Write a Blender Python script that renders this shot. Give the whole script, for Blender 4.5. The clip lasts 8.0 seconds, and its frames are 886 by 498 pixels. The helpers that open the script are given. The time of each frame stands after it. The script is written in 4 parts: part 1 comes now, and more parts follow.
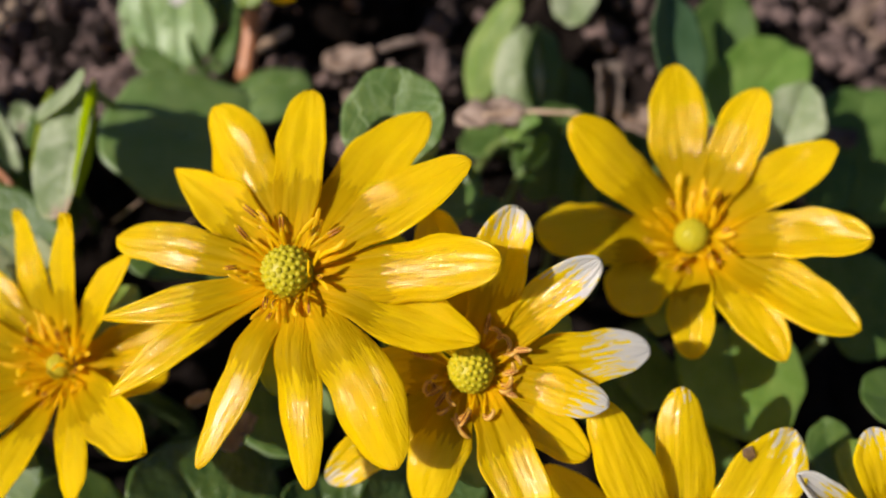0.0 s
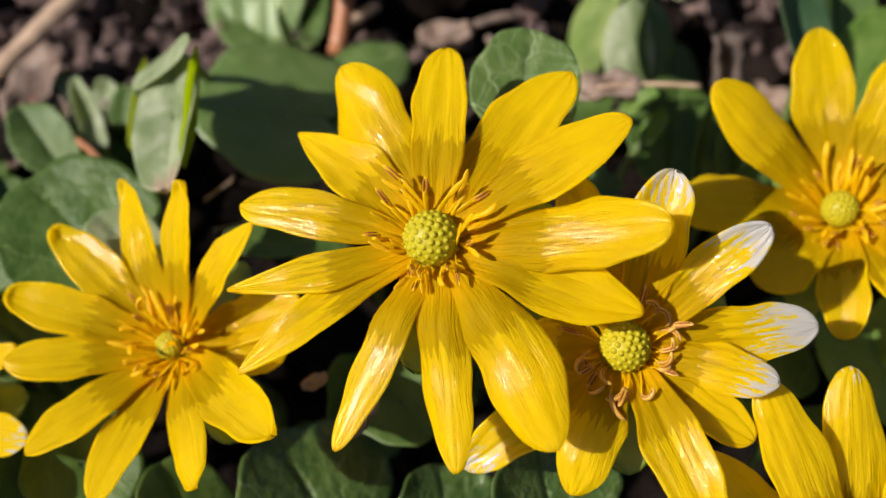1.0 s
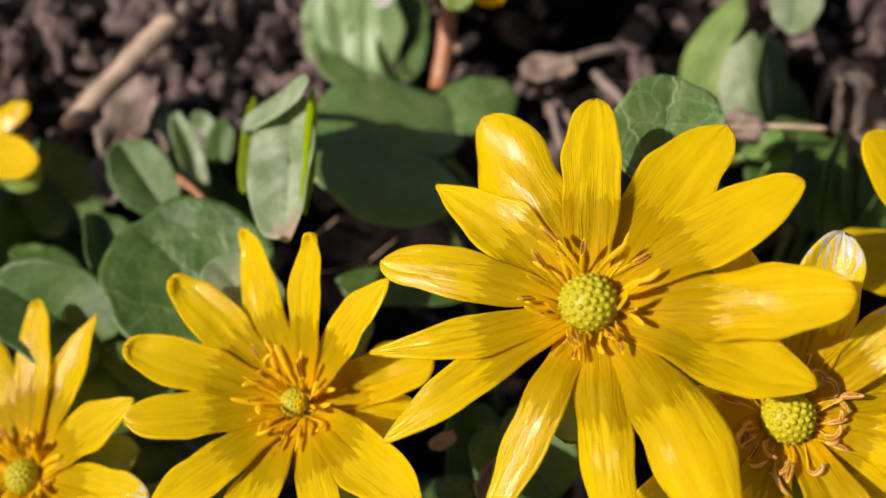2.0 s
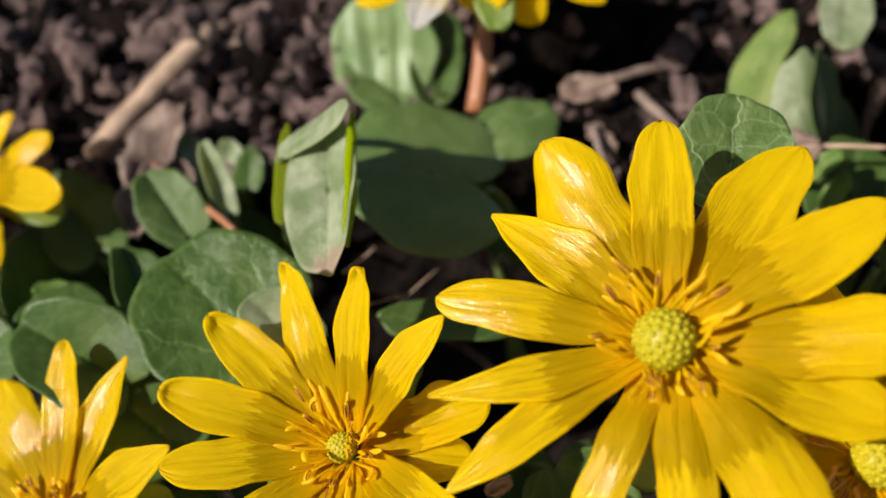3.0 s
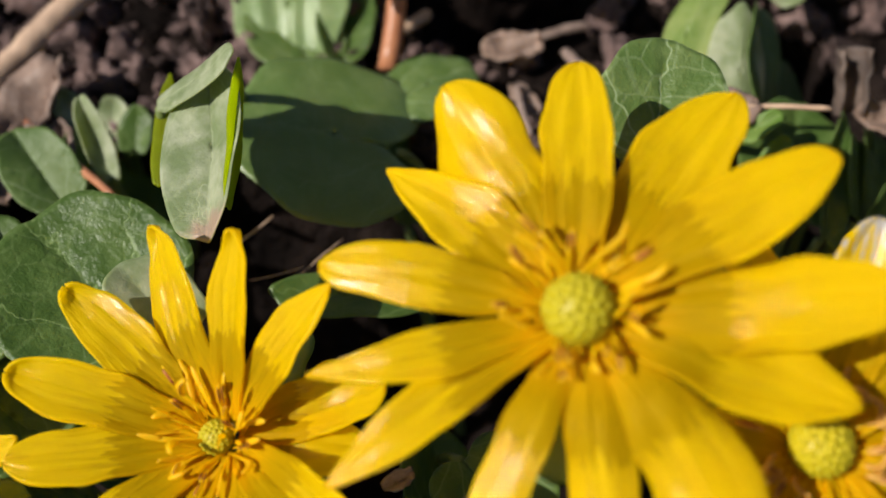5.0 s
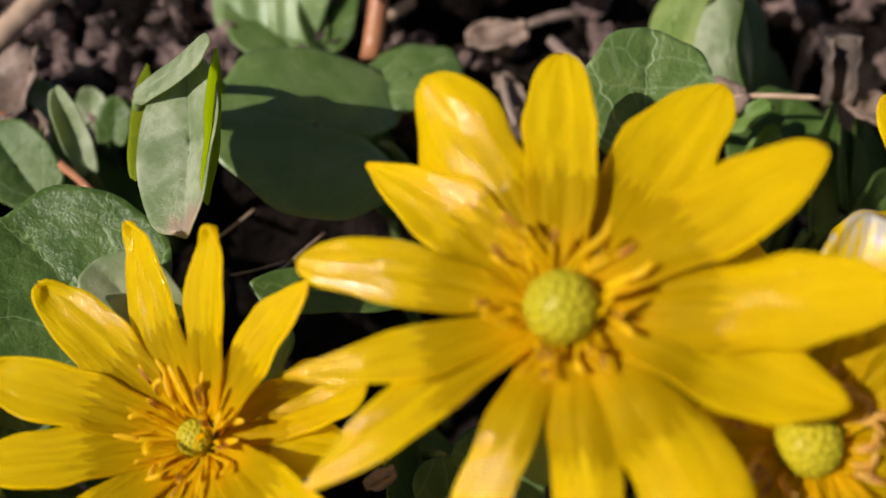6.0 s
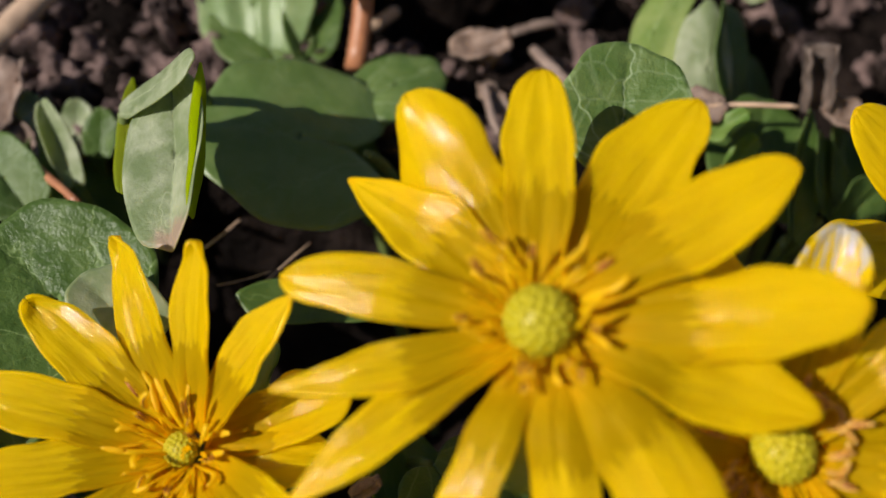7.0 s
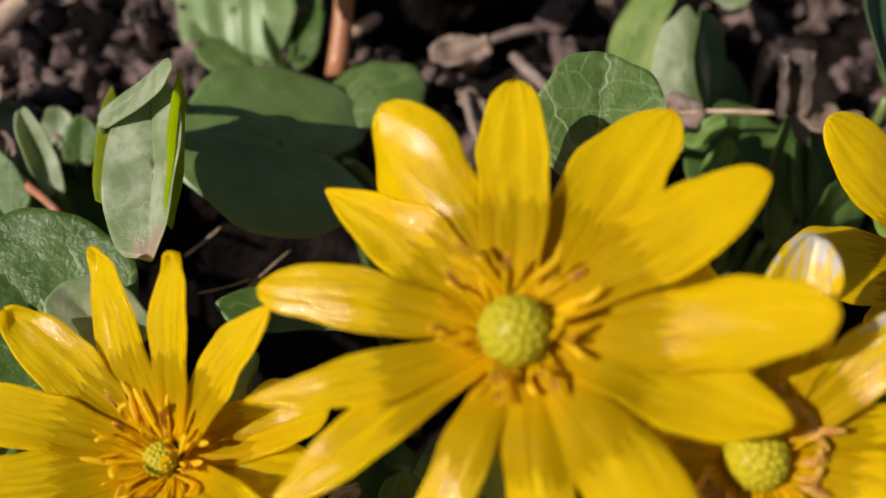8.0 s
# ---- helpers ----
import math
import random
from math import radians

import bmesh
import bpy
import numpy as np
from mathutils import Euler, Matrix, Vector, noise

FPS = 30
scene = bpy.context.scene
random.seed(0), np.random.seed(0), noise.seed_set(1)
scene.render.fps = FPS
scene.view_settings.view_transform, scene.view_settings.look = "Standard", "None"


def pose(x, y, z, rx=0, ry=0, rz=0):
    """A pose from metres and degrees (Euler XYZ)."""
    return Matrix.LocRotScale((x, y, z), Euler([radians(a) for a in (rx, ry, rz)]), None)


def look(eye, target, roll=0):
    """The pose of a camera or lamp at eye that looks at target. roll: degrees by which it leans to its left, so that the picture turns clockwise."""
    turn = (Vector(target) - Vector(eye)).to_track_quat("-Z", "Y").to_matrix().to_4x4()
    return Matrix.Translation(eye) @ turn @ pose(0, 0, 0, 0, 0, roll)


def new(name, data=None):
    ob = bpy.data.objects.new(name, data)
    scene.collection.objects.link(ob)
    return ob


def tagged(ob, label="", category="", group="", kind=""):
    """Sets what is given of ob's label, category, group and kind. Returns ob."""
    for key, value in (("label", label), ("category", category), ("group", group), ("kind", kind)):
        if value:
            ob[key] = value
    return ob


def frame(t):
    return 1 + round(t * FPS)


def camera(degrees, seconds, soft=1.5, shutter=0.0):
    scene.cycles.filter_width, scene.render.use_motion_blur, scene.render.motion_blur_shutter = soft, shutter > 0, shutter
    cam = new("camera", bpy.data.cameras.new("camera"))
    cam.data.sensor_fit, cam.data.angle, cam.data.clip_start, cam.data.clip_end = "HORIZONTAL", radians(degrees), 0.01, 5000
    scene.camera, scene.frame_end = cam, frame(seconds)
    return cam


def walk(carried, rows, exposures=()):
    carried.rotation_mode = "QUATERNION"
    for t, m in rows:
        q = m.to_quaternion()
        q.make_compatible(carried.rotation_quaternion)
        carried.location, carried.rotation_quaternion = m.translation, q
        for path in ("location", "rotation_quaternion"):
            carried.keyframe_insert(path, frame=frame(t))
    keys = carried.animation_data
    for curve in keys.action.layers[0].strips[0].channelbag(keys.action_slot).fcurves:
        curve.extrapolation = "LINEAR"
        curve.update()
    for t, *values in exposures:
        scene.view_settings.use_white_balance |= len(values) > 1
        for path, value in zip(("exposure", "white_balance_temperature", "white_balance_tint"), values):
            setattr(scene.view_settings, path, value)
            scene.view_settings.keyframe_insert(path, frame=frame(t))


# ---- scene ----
cam = camera(48.0, 8.0, soft=1.5)
cam.data.dof.use_dof = True
cam.data.dof.focus_distance = 0.086
cam.data.dof.aperture_fstop = 18.0
PATH = [
    (0, (0.00387, 0.00345, 0.12090), (0.00175, 0.05266, 0.03387), -1.13),
    (0.5, (-0.00090, -0.00084, 0.11990), (-0.00320, 0.04911, 0.03330), -1.51),
    (1, (-0.00912, 0.00286, 0.11309), (-0.01195, 0.05318, 0.02672), -1.64),
    (1.5, (-0.01489, 0.00629, 0.11055), (-0.01874, 0.05656, 0.02419), -2.20),
    (2, (-0.02133, 0.00887, 0.11240), (-0.02550, 0.05933, 0.02616), -2.38),
    (2.2, (-0.02621, 0.01144, 0.11425), (-0.03093, 0.06182, 0.02800), -3.33),
    (3.3, (-0.02634, 0.01261, 0.10569), (-0.03072, 0.06537, 0.02085), -3.19),
    (3.5, (-0.02590, 0.01274, 0.10488), (-0.03073, 0.06525, 0.01992), -3.66),
    (4, (-0.02887, 0.01231, 0.10313), (-0.03357, 0.06514, 0.01835), -3.32),
    (4.5, (-0.02594, 0.01338, 0.10118), (-0.02819, 0.06595, 0.01615), -1.06),
    (4.7, (-0.02265, 0.01601, 0.09808), (-0.02269, 0.06799, 0.01265), 0.94),
    (5.8, (-0.02179, 0.01635, 0.09696), (-0.02042, 0.06786, 0.01125), 2.26),
    (6, (-0.02146, 0.01759, 0.09662), (-0.01977, 0.06813, 0.01035), 2.38),
    (6.5, (-0.01963, 0.01919, 0.09727), (-0.01771, 0.06947, 0.01086), 2.25),
    (7, (-0.02076, 0.01803, 0.09828), (-0.01821, 0.06833, 0.01189), 2.83),
    (7.5, (-0.01958, 0.01875, 0.09836), (-0.01639, 0.06891, 0.01191), 3.33),
    (8, (-0.01986, 0.01845, 0.09916), (-0.01619, 0.06865, 0.01276), 3.67),
]
walk(cam, [(t, look(eye, target, roll)) for t, eye, target, roll in PATH], exposures=[(0.0, 0.46), (2.2, 0.46), (4.7, 0.44), (5.8, 0.31), (8.0, 0.26)])

# ---- light: clear sky, spring sun from the left ----
SUN = Vector((-0.66, -0.25, 0.71)).normalized()
world = bpy.data.worlds.new("sky")
scene.world = world
world.use_nodes = True
wn = world.node_tree.nodes
sky = wn.new("ShaderNodeTexSky")
sky.sky_type = "NISHITA"
sky.sun_disc = False
sky.sun_elevation = math.asin(SUN.z)
sky.sun_rotation = math.atan2(SUN.x, SUN.y)
wn["Background"].inputs["Strength"].default_value = 0.052
world.node_tree.links.new(sky.outputs[0], wn["Background"].inputs["Color"])
lamp = bpy.data.lights.new("sun", "SUN")
lamp.energy, lamp.angle, lamp.color = 5.0, radians(0.55), (1.0, 0.935, 0.865)
sun = new("sun", lamp)
sun.matrix_world = look(SUN * 5, (0, 0, 0))


# ---- materials ----
class Nodes:
    """A short way to write node trees."""

    def __init__(self, name):
        self.mat = bpy.data.materials.new(name)
        self.mat.use_nodes = True
        self.tree = self.mat.node_tree
        self.shader = self.tree.nodes["Principled BSDF"]
        self.out = self.tree.nodes["Material Output"]

    def put(self, target, value):
        if isinstance(value, bpy.types.NodeSocket):
            self.tree.links.new(value, target)
        else:
            target.default_value = value

    def add(self, kind, values=(), **settings):
        node = self.tree.nodes.new("ShaderNode" + kind)
        if "operation" in settings:
            node.operation = settings["operation"]
        if "use_clamp" in settings:
            node.use_clamp = settings["use_clamp"]
        if "data_type" in settings:
            node.data_type = settings["data_type"]
        if "interpolation_type" in settings:
            node.interpolation_type = settings["interpolation_type"]
        if "feature" in settings:
            node.feature = settings["feature"]
        if "uv_map" in settings:
            node.uv_map = settings["uv_map"]
        if "attribute_name" in settings:
            node.attribute_name = settings["attribute_name"]
        for key, value in dict(values).items():
            self.put(node.inputs[key], value)
        return node

    def math(self, op, a, b=0.0, clamp=False):
        node = self.add("Math", operation=op, use_clamp=clamp)
        self.put(node.inputs[0], a)
        self.put(node.inputs[1], b)
        return node.outputs[0]

    def mix(self, f, a, b):
        node = self.add("Mix", data_type="RGBA")
        for i, v in ((0, f), (6, a), (7, b)):
            self.put(node.inputs[i], v)
        return node.outputs[2]

    def ramp(self, f, lo, hi):
        node = self.add("MapRange", {0: f, 1: lo, 2: hi}, interpolation_type="SMOOTHSTEP")
        return node.outputs[0]

    def noise(self, vector, scale, detail=3.0, rough=0.55):
        return self.add("TexNoise", {"Vector": vector, "Scale": scale, "Detail": detail, "Roughness": rough}).outputs[0]

    def scaled(self, vector, x, y, z=1.0):
        node = self.add("Mapping", {"Vector": vector})
        node.inputs["Scale"].default_value = (x, y, z)
        return node.outputs[0]

    def shift(self, vector, amount):
        node = self.add("VectorMath", operation="ADD")
        self.put(node.inputs[0], vector)
        self.put(node.inputs[1], amount)
        return node.outputs[0]

    def bump(self, height, strength, distance, normal=None):
        node = self.add("Bump", {"Height": height, "Strength": strength, "Distance": distance})
        if normal is not None:
            self.put(node.inputs["Normal"], normal)
        return node.outputs[0]

    def see_through(self, color, share, normal=None):
        """Lets some of the light through a thin sheet."""
        thin = self.add("BsdfTranslucent", {"Color": color})
        if normal is not None:
            self.put(thin.inputs["Normal"], normal)
        both = self.add("MixShader", {0: share})
        self.put(both.inputs[1], self.shader.outputs[0])
        self.put(both.inputs[2], thin.outputs[0])
        self.put(self.out.inputs["Surface"], both.outputs[0])


def rgb(r, g, b):
    return (r, g, b, 1.0)


def petal_material():
    n = Nodes("petal")
    uv = n.add("UVMap", uv_map="sheet").outputs[0]
    xy = n.add("SeparateXYZ", {0: uv})
    who = n.add("ObjectInfo").outputs["Random"]
    off = n.add("CombineXYZ", {0: n.math("MULTIPLY", who, 37.0), 1: n.math("MULTIPLY", who, 91.0)}).outputs[0]
    place = n.shift(uv, off)
    along = xy.outputs[1]
    streak = n.noise(n.scaled(place, 2.6, 0.16), 1.0, 4.0, 0.6)
    fine = n.noise(n.scaled(place, 6.0, 0.34), 1.0, 3.0, 0.65)
    broad = n.noise(n.scaled(place, 0.35, 0.2), 1.0, 2.0)
    bleach = n.add("Attribute", attribute_name="bleach").outputs["Fac"]
    share = n.add("Attribute", attribute_name="share").outputs["Fac"]
    # dull base with a jagged border below the shining outer part
    teeth = n.noise(n.scaled(place, 2.6, 0.05), 1.0, 1.0, 0.5)
    edge = n.math("ADD", share, n.math("MULTIPLY", n.math("SUBTRACT", teeth, 0.5), 0.28))
    gloss = n.ramp(edge, 0.44, 0.465)
    # fine furrows that run from base to tip
    thread = n.noise(n.scaled(place, 1.9, 0.055), 1.0, 2.0, 0.6)
    furrow = n.math("SUBTRACT", 1.0, n.ramp(n.math("ABSOLUTE", n.math("SUBTRACT", thread, 0.5)), 0.004, 0.040))
    hair = n.noise(n.scaled(place, 5.0, 0.10), 1.0, 2.0, 0.6)
    furrow = n.math("MAXIMUM", furrow, n.math("MULTIPLY", n.ramp(hair, 0.56, 0.68), 0.7))
    fade = n.math("SUBTRACT", 1.0, n.math("MULTIPLY", n.ramp(share, 0.45, 0.80), 0.82))
    lines = n.math("MULTIPLY", n.math("MULTIPLY", furrow, fade), n.math("ADD", 0.30, n.math("MULTIPLY", gloss, 0.70)))
    color = n.mix(gloss, rgb(0.63, 0.425, 0.0005), rgb(0.94, 0.695, 0.0005))
    color = n.mix(n.math("MULTIPLY", n.ramp(broad, 0.4, 0.75), 0.30), color, rgb(0.88, 0.600, 0.0005))
    color = n.mix(n.math("MULTIPLY", n.ramp(streak, 0.54, 0.72), 0.16), color, rgb(0.74, 0.47, 0.0005))
    color = n.mix(n.math("MULTIPLY", lines, 0.44), color, rgb(0.62, 0.38, 0.0005))
    heart = n.math("SUBTRACT", 1.0, n.ramp(share, 0.10, 0.34))
    color = n.mix(n.math("MULTIPLY", heart, 0.60), color, rgb(0.96, 0.585, 0.001))
    tip = n.ramp(share, 0.95, 1.0)
    color = n.mix(n.math("MULTIPLY", n.ramp(fine, 0.52, 0.72), 0.16), color, rgb(0.74, 0.475, 0.0005))
    color = n.mix(n.math("MULTIPLY", tip, 0.30), color, rgb(0.70, 0.42, 0.004))
    # old petals lose their yellow in white flakes that start at the tip
    flake = n.math("ADD", n.math("MULTIPLY", n.noise(n.scaled(place, 2.8, 0.28), 1.0, 4.0, 0.7), 1.0), n.math("MULTIPLY", n.math("SUBTRACT", fine, 0.5), 0.30))
    flake = n.math("ADD", flake, n.math("MULTIPLY", n.math("SUBTRACT", share, 0.5), 0.75))
    worn = n.math("MULTIPLY", n.ramp(flake, n.math("SUBTRACT", 1.12, n.math("MULTIPLY", bleach, 0.58)), n.math("SUBTRACT", 1.17, n.math("MULTIPLY", bleach, 0.58))), n.math("GREATER_THAN", bleach, 0.02))
    color = n.mix(worn, color, rgb(0.82, 0.79, 0.76))
    n.put(n.shader.inputs["Base Color"], color)
    cells = n.noise(n.scaled(place, 5.5, 3.2), 1.0, 2.0, 0.6)
    rough = n.math("ADD", n.math("MULTIPLY", n.math("SUBTRACT", 1.0, gloss), 0.40), n.math("ADD", 0.045, n.math("MULTIPLY", fine, 0.07)))
    n.put(n.shader.inputs["Roughness"], 0.7)
    n.put(n.shader.inputs["Specular IOR Level"], 0.05)
    waxy = n.math("ADD", 0.55, n.math("MULTIPLY", n.ramp(n.noise(n.scaled(place, 1.6, 0.35), 1.0, 3.0, 0.65), 0.40, 0.58), 0.45))
    n.put(n.shader.inputs["Coat Weight"], n.math("ADD", 0.06, n.math("MULTIPLY", n.math("MULTIPLY", gloss, waxy), 0.94)))
    n.put(n.shader.inputs["Coat Roughness"], rough)
    dimple = n.noise(n.scaled(place, 0.8, 0.20), 1.0, 2.0, 0.5)
    ridge = n.math("SUBTRACT", 1.0, lines)
    normal = n.bump(streak, 0.20, 0.00020)
    normal = n.bump(ridge, 0.25, 0.00010, normal)
    normal = n.bump(dimple, 0.34, 0.00050, normal)
    normal = n.bump(fine, 0.35, 0.00008, normal)
    n.put(n.shader.inputs["Coat Normal"], n.bump(cells, 0.55, 0.00008, normal))
    n.put(n.shader.inputs["Coat IOR"], 1.56)
    rough_skin = n.bump(fine, 0.7, 0.00018, n.bump(streak, 0.55, 0.00032))
    rough_skin = n.bump(ridge, 0.7, 0.00022, rough_skin)
    rough_skin = n.bump(cells, 0.6, 0.00010, rough_skin)
    n.put(n.shader.inputs["Normal"], rough_skin)
    glow = n.mix(n.math("MULTIPLY", heart, 0.60), n.mix(gloss, rgb(0.70, 0.50, 0.0005), rgb(0.99, 0.80, 0.0005)), rgb(0.97, 0.62, 0.001))
    n.see_through(n.mix(worn, glow, rgb(0.66, 0.63, 0.56)), 0.64)
    return n.mat


def leaf_material(name, dark, light, vein, shine=0.25, passing=0.22, spec=0.25, quilt=0.42):
    n = Nodes(name)
    uv = n.add("UVMap", uv_map="sheet").outputs[0]
    who = n.add("ObjectInfo").outputs["Random"]
    off = n.add("CombineXYZ", {0: n.math("MULTIPLY", who, 61.0), 1: n.math("MULTIPLY", who, 23.0)}).outputs[0]
    place = n.shift(uv, off)
    warp = n.math("SUBTRACT", n.noise(place, 0.35, 2.0), 0.5)
    xy = n.add("SeparateXYZ", {0: uv})
    angle = n.math("ADD", n.math("ARCTAN2", xy.outputs[1], xy.outputs[0]), n.math("MULTIPLY", warp, 0.35))
    far = n.math("SQRT", n.math("ADD", n.math("POWER", xy.outputs[0], 2.0), n.math("POWER", n.math("ABSOLUTE", xy.outputs[1]), 2.0)))
    main = n.math("MULTIPLY", n.math("PINGPONG", angle, 0.27), far)
    main = n.math("SUBTRACT", 1.0, n.ramp(main, 0.02, 0.16))
    net = n.add("TexVoronoi", {"Vector": n.shift(place, n.add("CombineXYZ", {0: warp, 1: warp}).outputs[0]), "Scale": 0.34}, feature="DISTANCE_TO_EDGE").outputs["Distance"]
    net = n.math("SUBTRACT", 1.0, n.ramp(net, 0.01, 0.055))
    veiny = n.add("Attribute", attribute_name="veiny").outputs["Fac"]
    veins = n.math("MULTIPLY", n.math("MAXIMUM", main, n.math("MULTIPLY", net, 0.28)), veiny)
    mottle = n.noise(place, 0.30, 4.0, 0.6)
    grain = n.noise(place, 5.0, 3.0)
    color = n.mix(n.ramp(mottle, 0.35, 0.7), dark, light)
    color = n.mix(n.math("MULTIPLY", grain, 0.25), color, rgb(dark[0] * 0.6, dark[1] * 0.6, dark[2] * 0.6))
    color = n.mix(n.math("MULTIPLY", veins, 0.80), color, vein)
    wither = n.add("Attribute", attribute_name="wither").outputs["Fac"]
    patch = n.ramp(n.math("ADD", wither, n.math("MULTIPLY", n.math("SUBTRACT", mottle, 0.5), 0.9)), 0.55, 0.75)
    color = n.mix(patch, color, rgb(0.30, 0.22, 0.17))
    rim = n.add("Attribute", attribute_name="rim").outputs["Fac"]
    color = n.mix(n.math("MULTIPLY", n.ramp(rim, 0.985, 1.0), 0.20), color, rgb(vein[0] * 1.2, vein[1] * 1.1, vein[2]))
    n.put(n.shader.inputs["Base Color"], color)
    n.put(n.shader.inputs["Roughness"], n.math("ADD", shine, n.math("MULTIPLY", grain, 0.22)))
    n.put(n.shader.inputs["Specular IOR Level"], spec)
    normal = n.bump(n.math("SUBTRACT", 1.0, veins), 0.14, 0.0004)
    normal = n.bump(n.math("MULTIPLY", n.noise(place, 0.9, 3.0), veiny), quilt, 0.0007, normal)
    normal = n.bump(grain, 0.45, 0.0001, normal)
    n.put(n.shader.inputs["Normal"], normal)
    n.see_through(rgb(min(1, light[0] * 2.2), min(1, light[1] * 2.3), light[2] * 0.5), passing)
    return n.mat


def plain_material(name, low, high, scale, rough=0.6, bump=0.4, depth=0.0004, passing=0.0, stretch=(1, 1, 1), spec=0.5):
    """Two colours mixed by noise, with grain, in object space."""
    n = Nodes(name)
    place = n.add("TexCoord").outputs["Object"]
    who = n.add("ObjectInfo").outputs["Random"]
    place = n.scaled(place, *stretch)
    place = n.shift(place, n.add("CombineXYZ", {0: who, 1: n.math("MULTIPLY", who, 0.37)}).outputs[0])
    big = n.noise(place, scale, 5.0, 0.6)
    small = n.noise(place, scale * 7, 3.0, 0.65)
    color = n.mix(n.ramp(big, 0.3, 0.7), low, high)
    color = n.mix(n.math("MULTIPLY", small, 0.35), color, rgb(low[0] * 0.6, low[1] * 0.6, low[2] * 0.6))
    n.put(n.shader.inputs["Base Color"], color)
    n.put(n.shader.inputs["Roughness"], n.math("ADD", rough - 0.1, n.math("MULTIPLY", small, 0.2)))
    n.put(n.shader.inputs["Specular IOR Level"], spec)
    normal = n.bump(big, bump, depth * 3)
    n.put(n.shader.inputs["Normal"], n.bump(small, bump, depth, normal))
    if passing:
        n.see_through(high, passing)
    return n.mat


PETAL = petal_material()
DARK = leaf_material("leaf_green", rgb(0.050, 0.094, 0.018), rgb(0.088, 0.142, 0.034), rgb(0.185, 0.26, 0.09))
COOL = leaf_material("leaf_bluish", rgb(0.042, 0.088, 0.034), rgb(0.070, 0.125, 0.058), rgb(0.12, 0.18, 0.08), 0.40, 0.18)
WET = leaf_material("leaf_glossy", rgb(0.040, 0.080, 0.016), rgb(0.078, 0.130, 0.032), rgb(0.16, 0.23, 0.08), 0.13, 0.20, 0.6, 0.75)
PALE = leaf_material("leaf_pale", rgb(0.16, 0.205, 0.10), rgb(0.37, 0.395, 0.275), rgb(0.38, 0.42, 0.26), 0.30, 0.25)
SHINY = leaf_material("leaf_shiny", rgb(0.17, 0.25, 0.10), rgb(0.28, 0.36, 0.18), rgb(0.32, 0.40, 0.22), 0.16, 0.25)
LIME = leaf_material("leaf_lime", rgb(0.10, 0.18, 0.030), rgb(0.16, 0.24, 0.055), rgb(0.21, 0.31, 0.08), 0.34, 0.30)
YOUNG = leaf_material("leaf_young", rgb(0.13, 0.20, 0.045), rgb(0.27, 0.32, 0.11), rgb(0.36, 0.42, 0.20), 0.36, 0.30)
MID = leaf_material("leaf_mid_green", rgb(0.078, 0.135, 0.032), rgb(0.130, 0.188, 0.058), rgb(0.30, 0.38, 0.20), 0.33, 0.25)
SMOOTH = leaf_material("leaf_smooth", rgb(0.100, 0.165, 0.040), rgb(0.150, 0.215, 0.066), rgb(0.28, 0.36, 0.18), 0.24, 0.25, 0.62)
# Sunlight through upturned leaf edges, put partly into this lime colour.
GLOW = leaf_material("leaf_edge_glow_tint", rgb(0.20, 0.235, 0.008), rgb(0.30, 0.33, 0.012), rgb(0.32, 0.36, 0.04), 0.40, 0.7)
SEPAL = plain_material("sepal", rgb(0.10, 0.17, 0.02), rgb(0.22, 0.27, 0.03), 300, 0.45, 0.2, 0.0001, 0.25)
STALK_GREEN = plain_material("stalk_green", rgb(0.09, 0.14, 0.03), rgb(0.16, 0.20, 0.06), 200, 0.45, 0.2, 0.0002, 0.1)
STALK_RED = plain_material("stalk_red", rgb(0.28, 0.10, 0.045), rgb(0.42, 0.18, 0.085), 200, 0.45, 0.2, 0.0002, 0.1)
FILAMENT = plain_material("filament", rgb(0.95, 0.66, 0.002), rgb(0.97, 0.75, 0.003), 500, 0.42, 0.2, 0.00006, 0.65)
ANTHER = plain_material("anther", rgb(0.95, 0.62, 0.003), rgb(0.97, 0.72, 0.004), 900, 0.5, 0.4, 0.00006, 0.6)
SLIT = plain_material("anther_slit", rgb(0.24, 0.07, 0.004), rgb(0.42, 0.15, 0.008), 900, 0.6, 0.4, 0.00006)
OLD_ANTHER = plain_material("withered_anther", rgb(0.62, 0.32, 0.035), rgb(0.84, 0.52, 0.12), 900, 0.5, 0.4, 0.00006, 0.3)
CARPEL = plain_material("carpel", rgb(0.50, 0.425, 0.004), rgb(0.61, 0.51, 0.007), 700, 0.6, 0.2, 0.00005, 0.3)
PISTIL = plain_material("carpel_base", rgb(0.52, 0.43, 0.004), rgb(0.60, 0.50, 0.006), 700, 0.5, 0.2, 0.00005, 0.3)
STRAW = plain_material("straw", rgb(0.32, 0.215, 0.145), rgb(0.55, 0.39, 0.27), 220, 0.6, 0.4, 0.0002)
TWIG = plain_material("twig_bark", rgb(0.15, 0.105, 0.085), rgb(0.30, 0.22, 0.18), 260, 0.7, 0.6, 0.0003)
SCRAP = plain_material("dry_leaf", rgb(0.12, 0.080, 0.060), rgb(0.31, 0.215, 0.165), 180, 0.6, 0.5, 0.0003, 0.1)
BROWN = plain_material("old_dry_leaf", rgb(0.05, 0.035, 0.028), rgb(0.16, 0.115, 0.09), 180, 0.7, 0.5, 0.0003)
# Shade in the gaps is put into the ground's near-black colour; crumbs stay paler.
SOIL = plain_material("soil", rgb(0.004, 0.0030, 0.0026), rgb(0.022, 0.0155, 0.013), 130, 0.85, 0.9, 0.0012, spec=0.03)
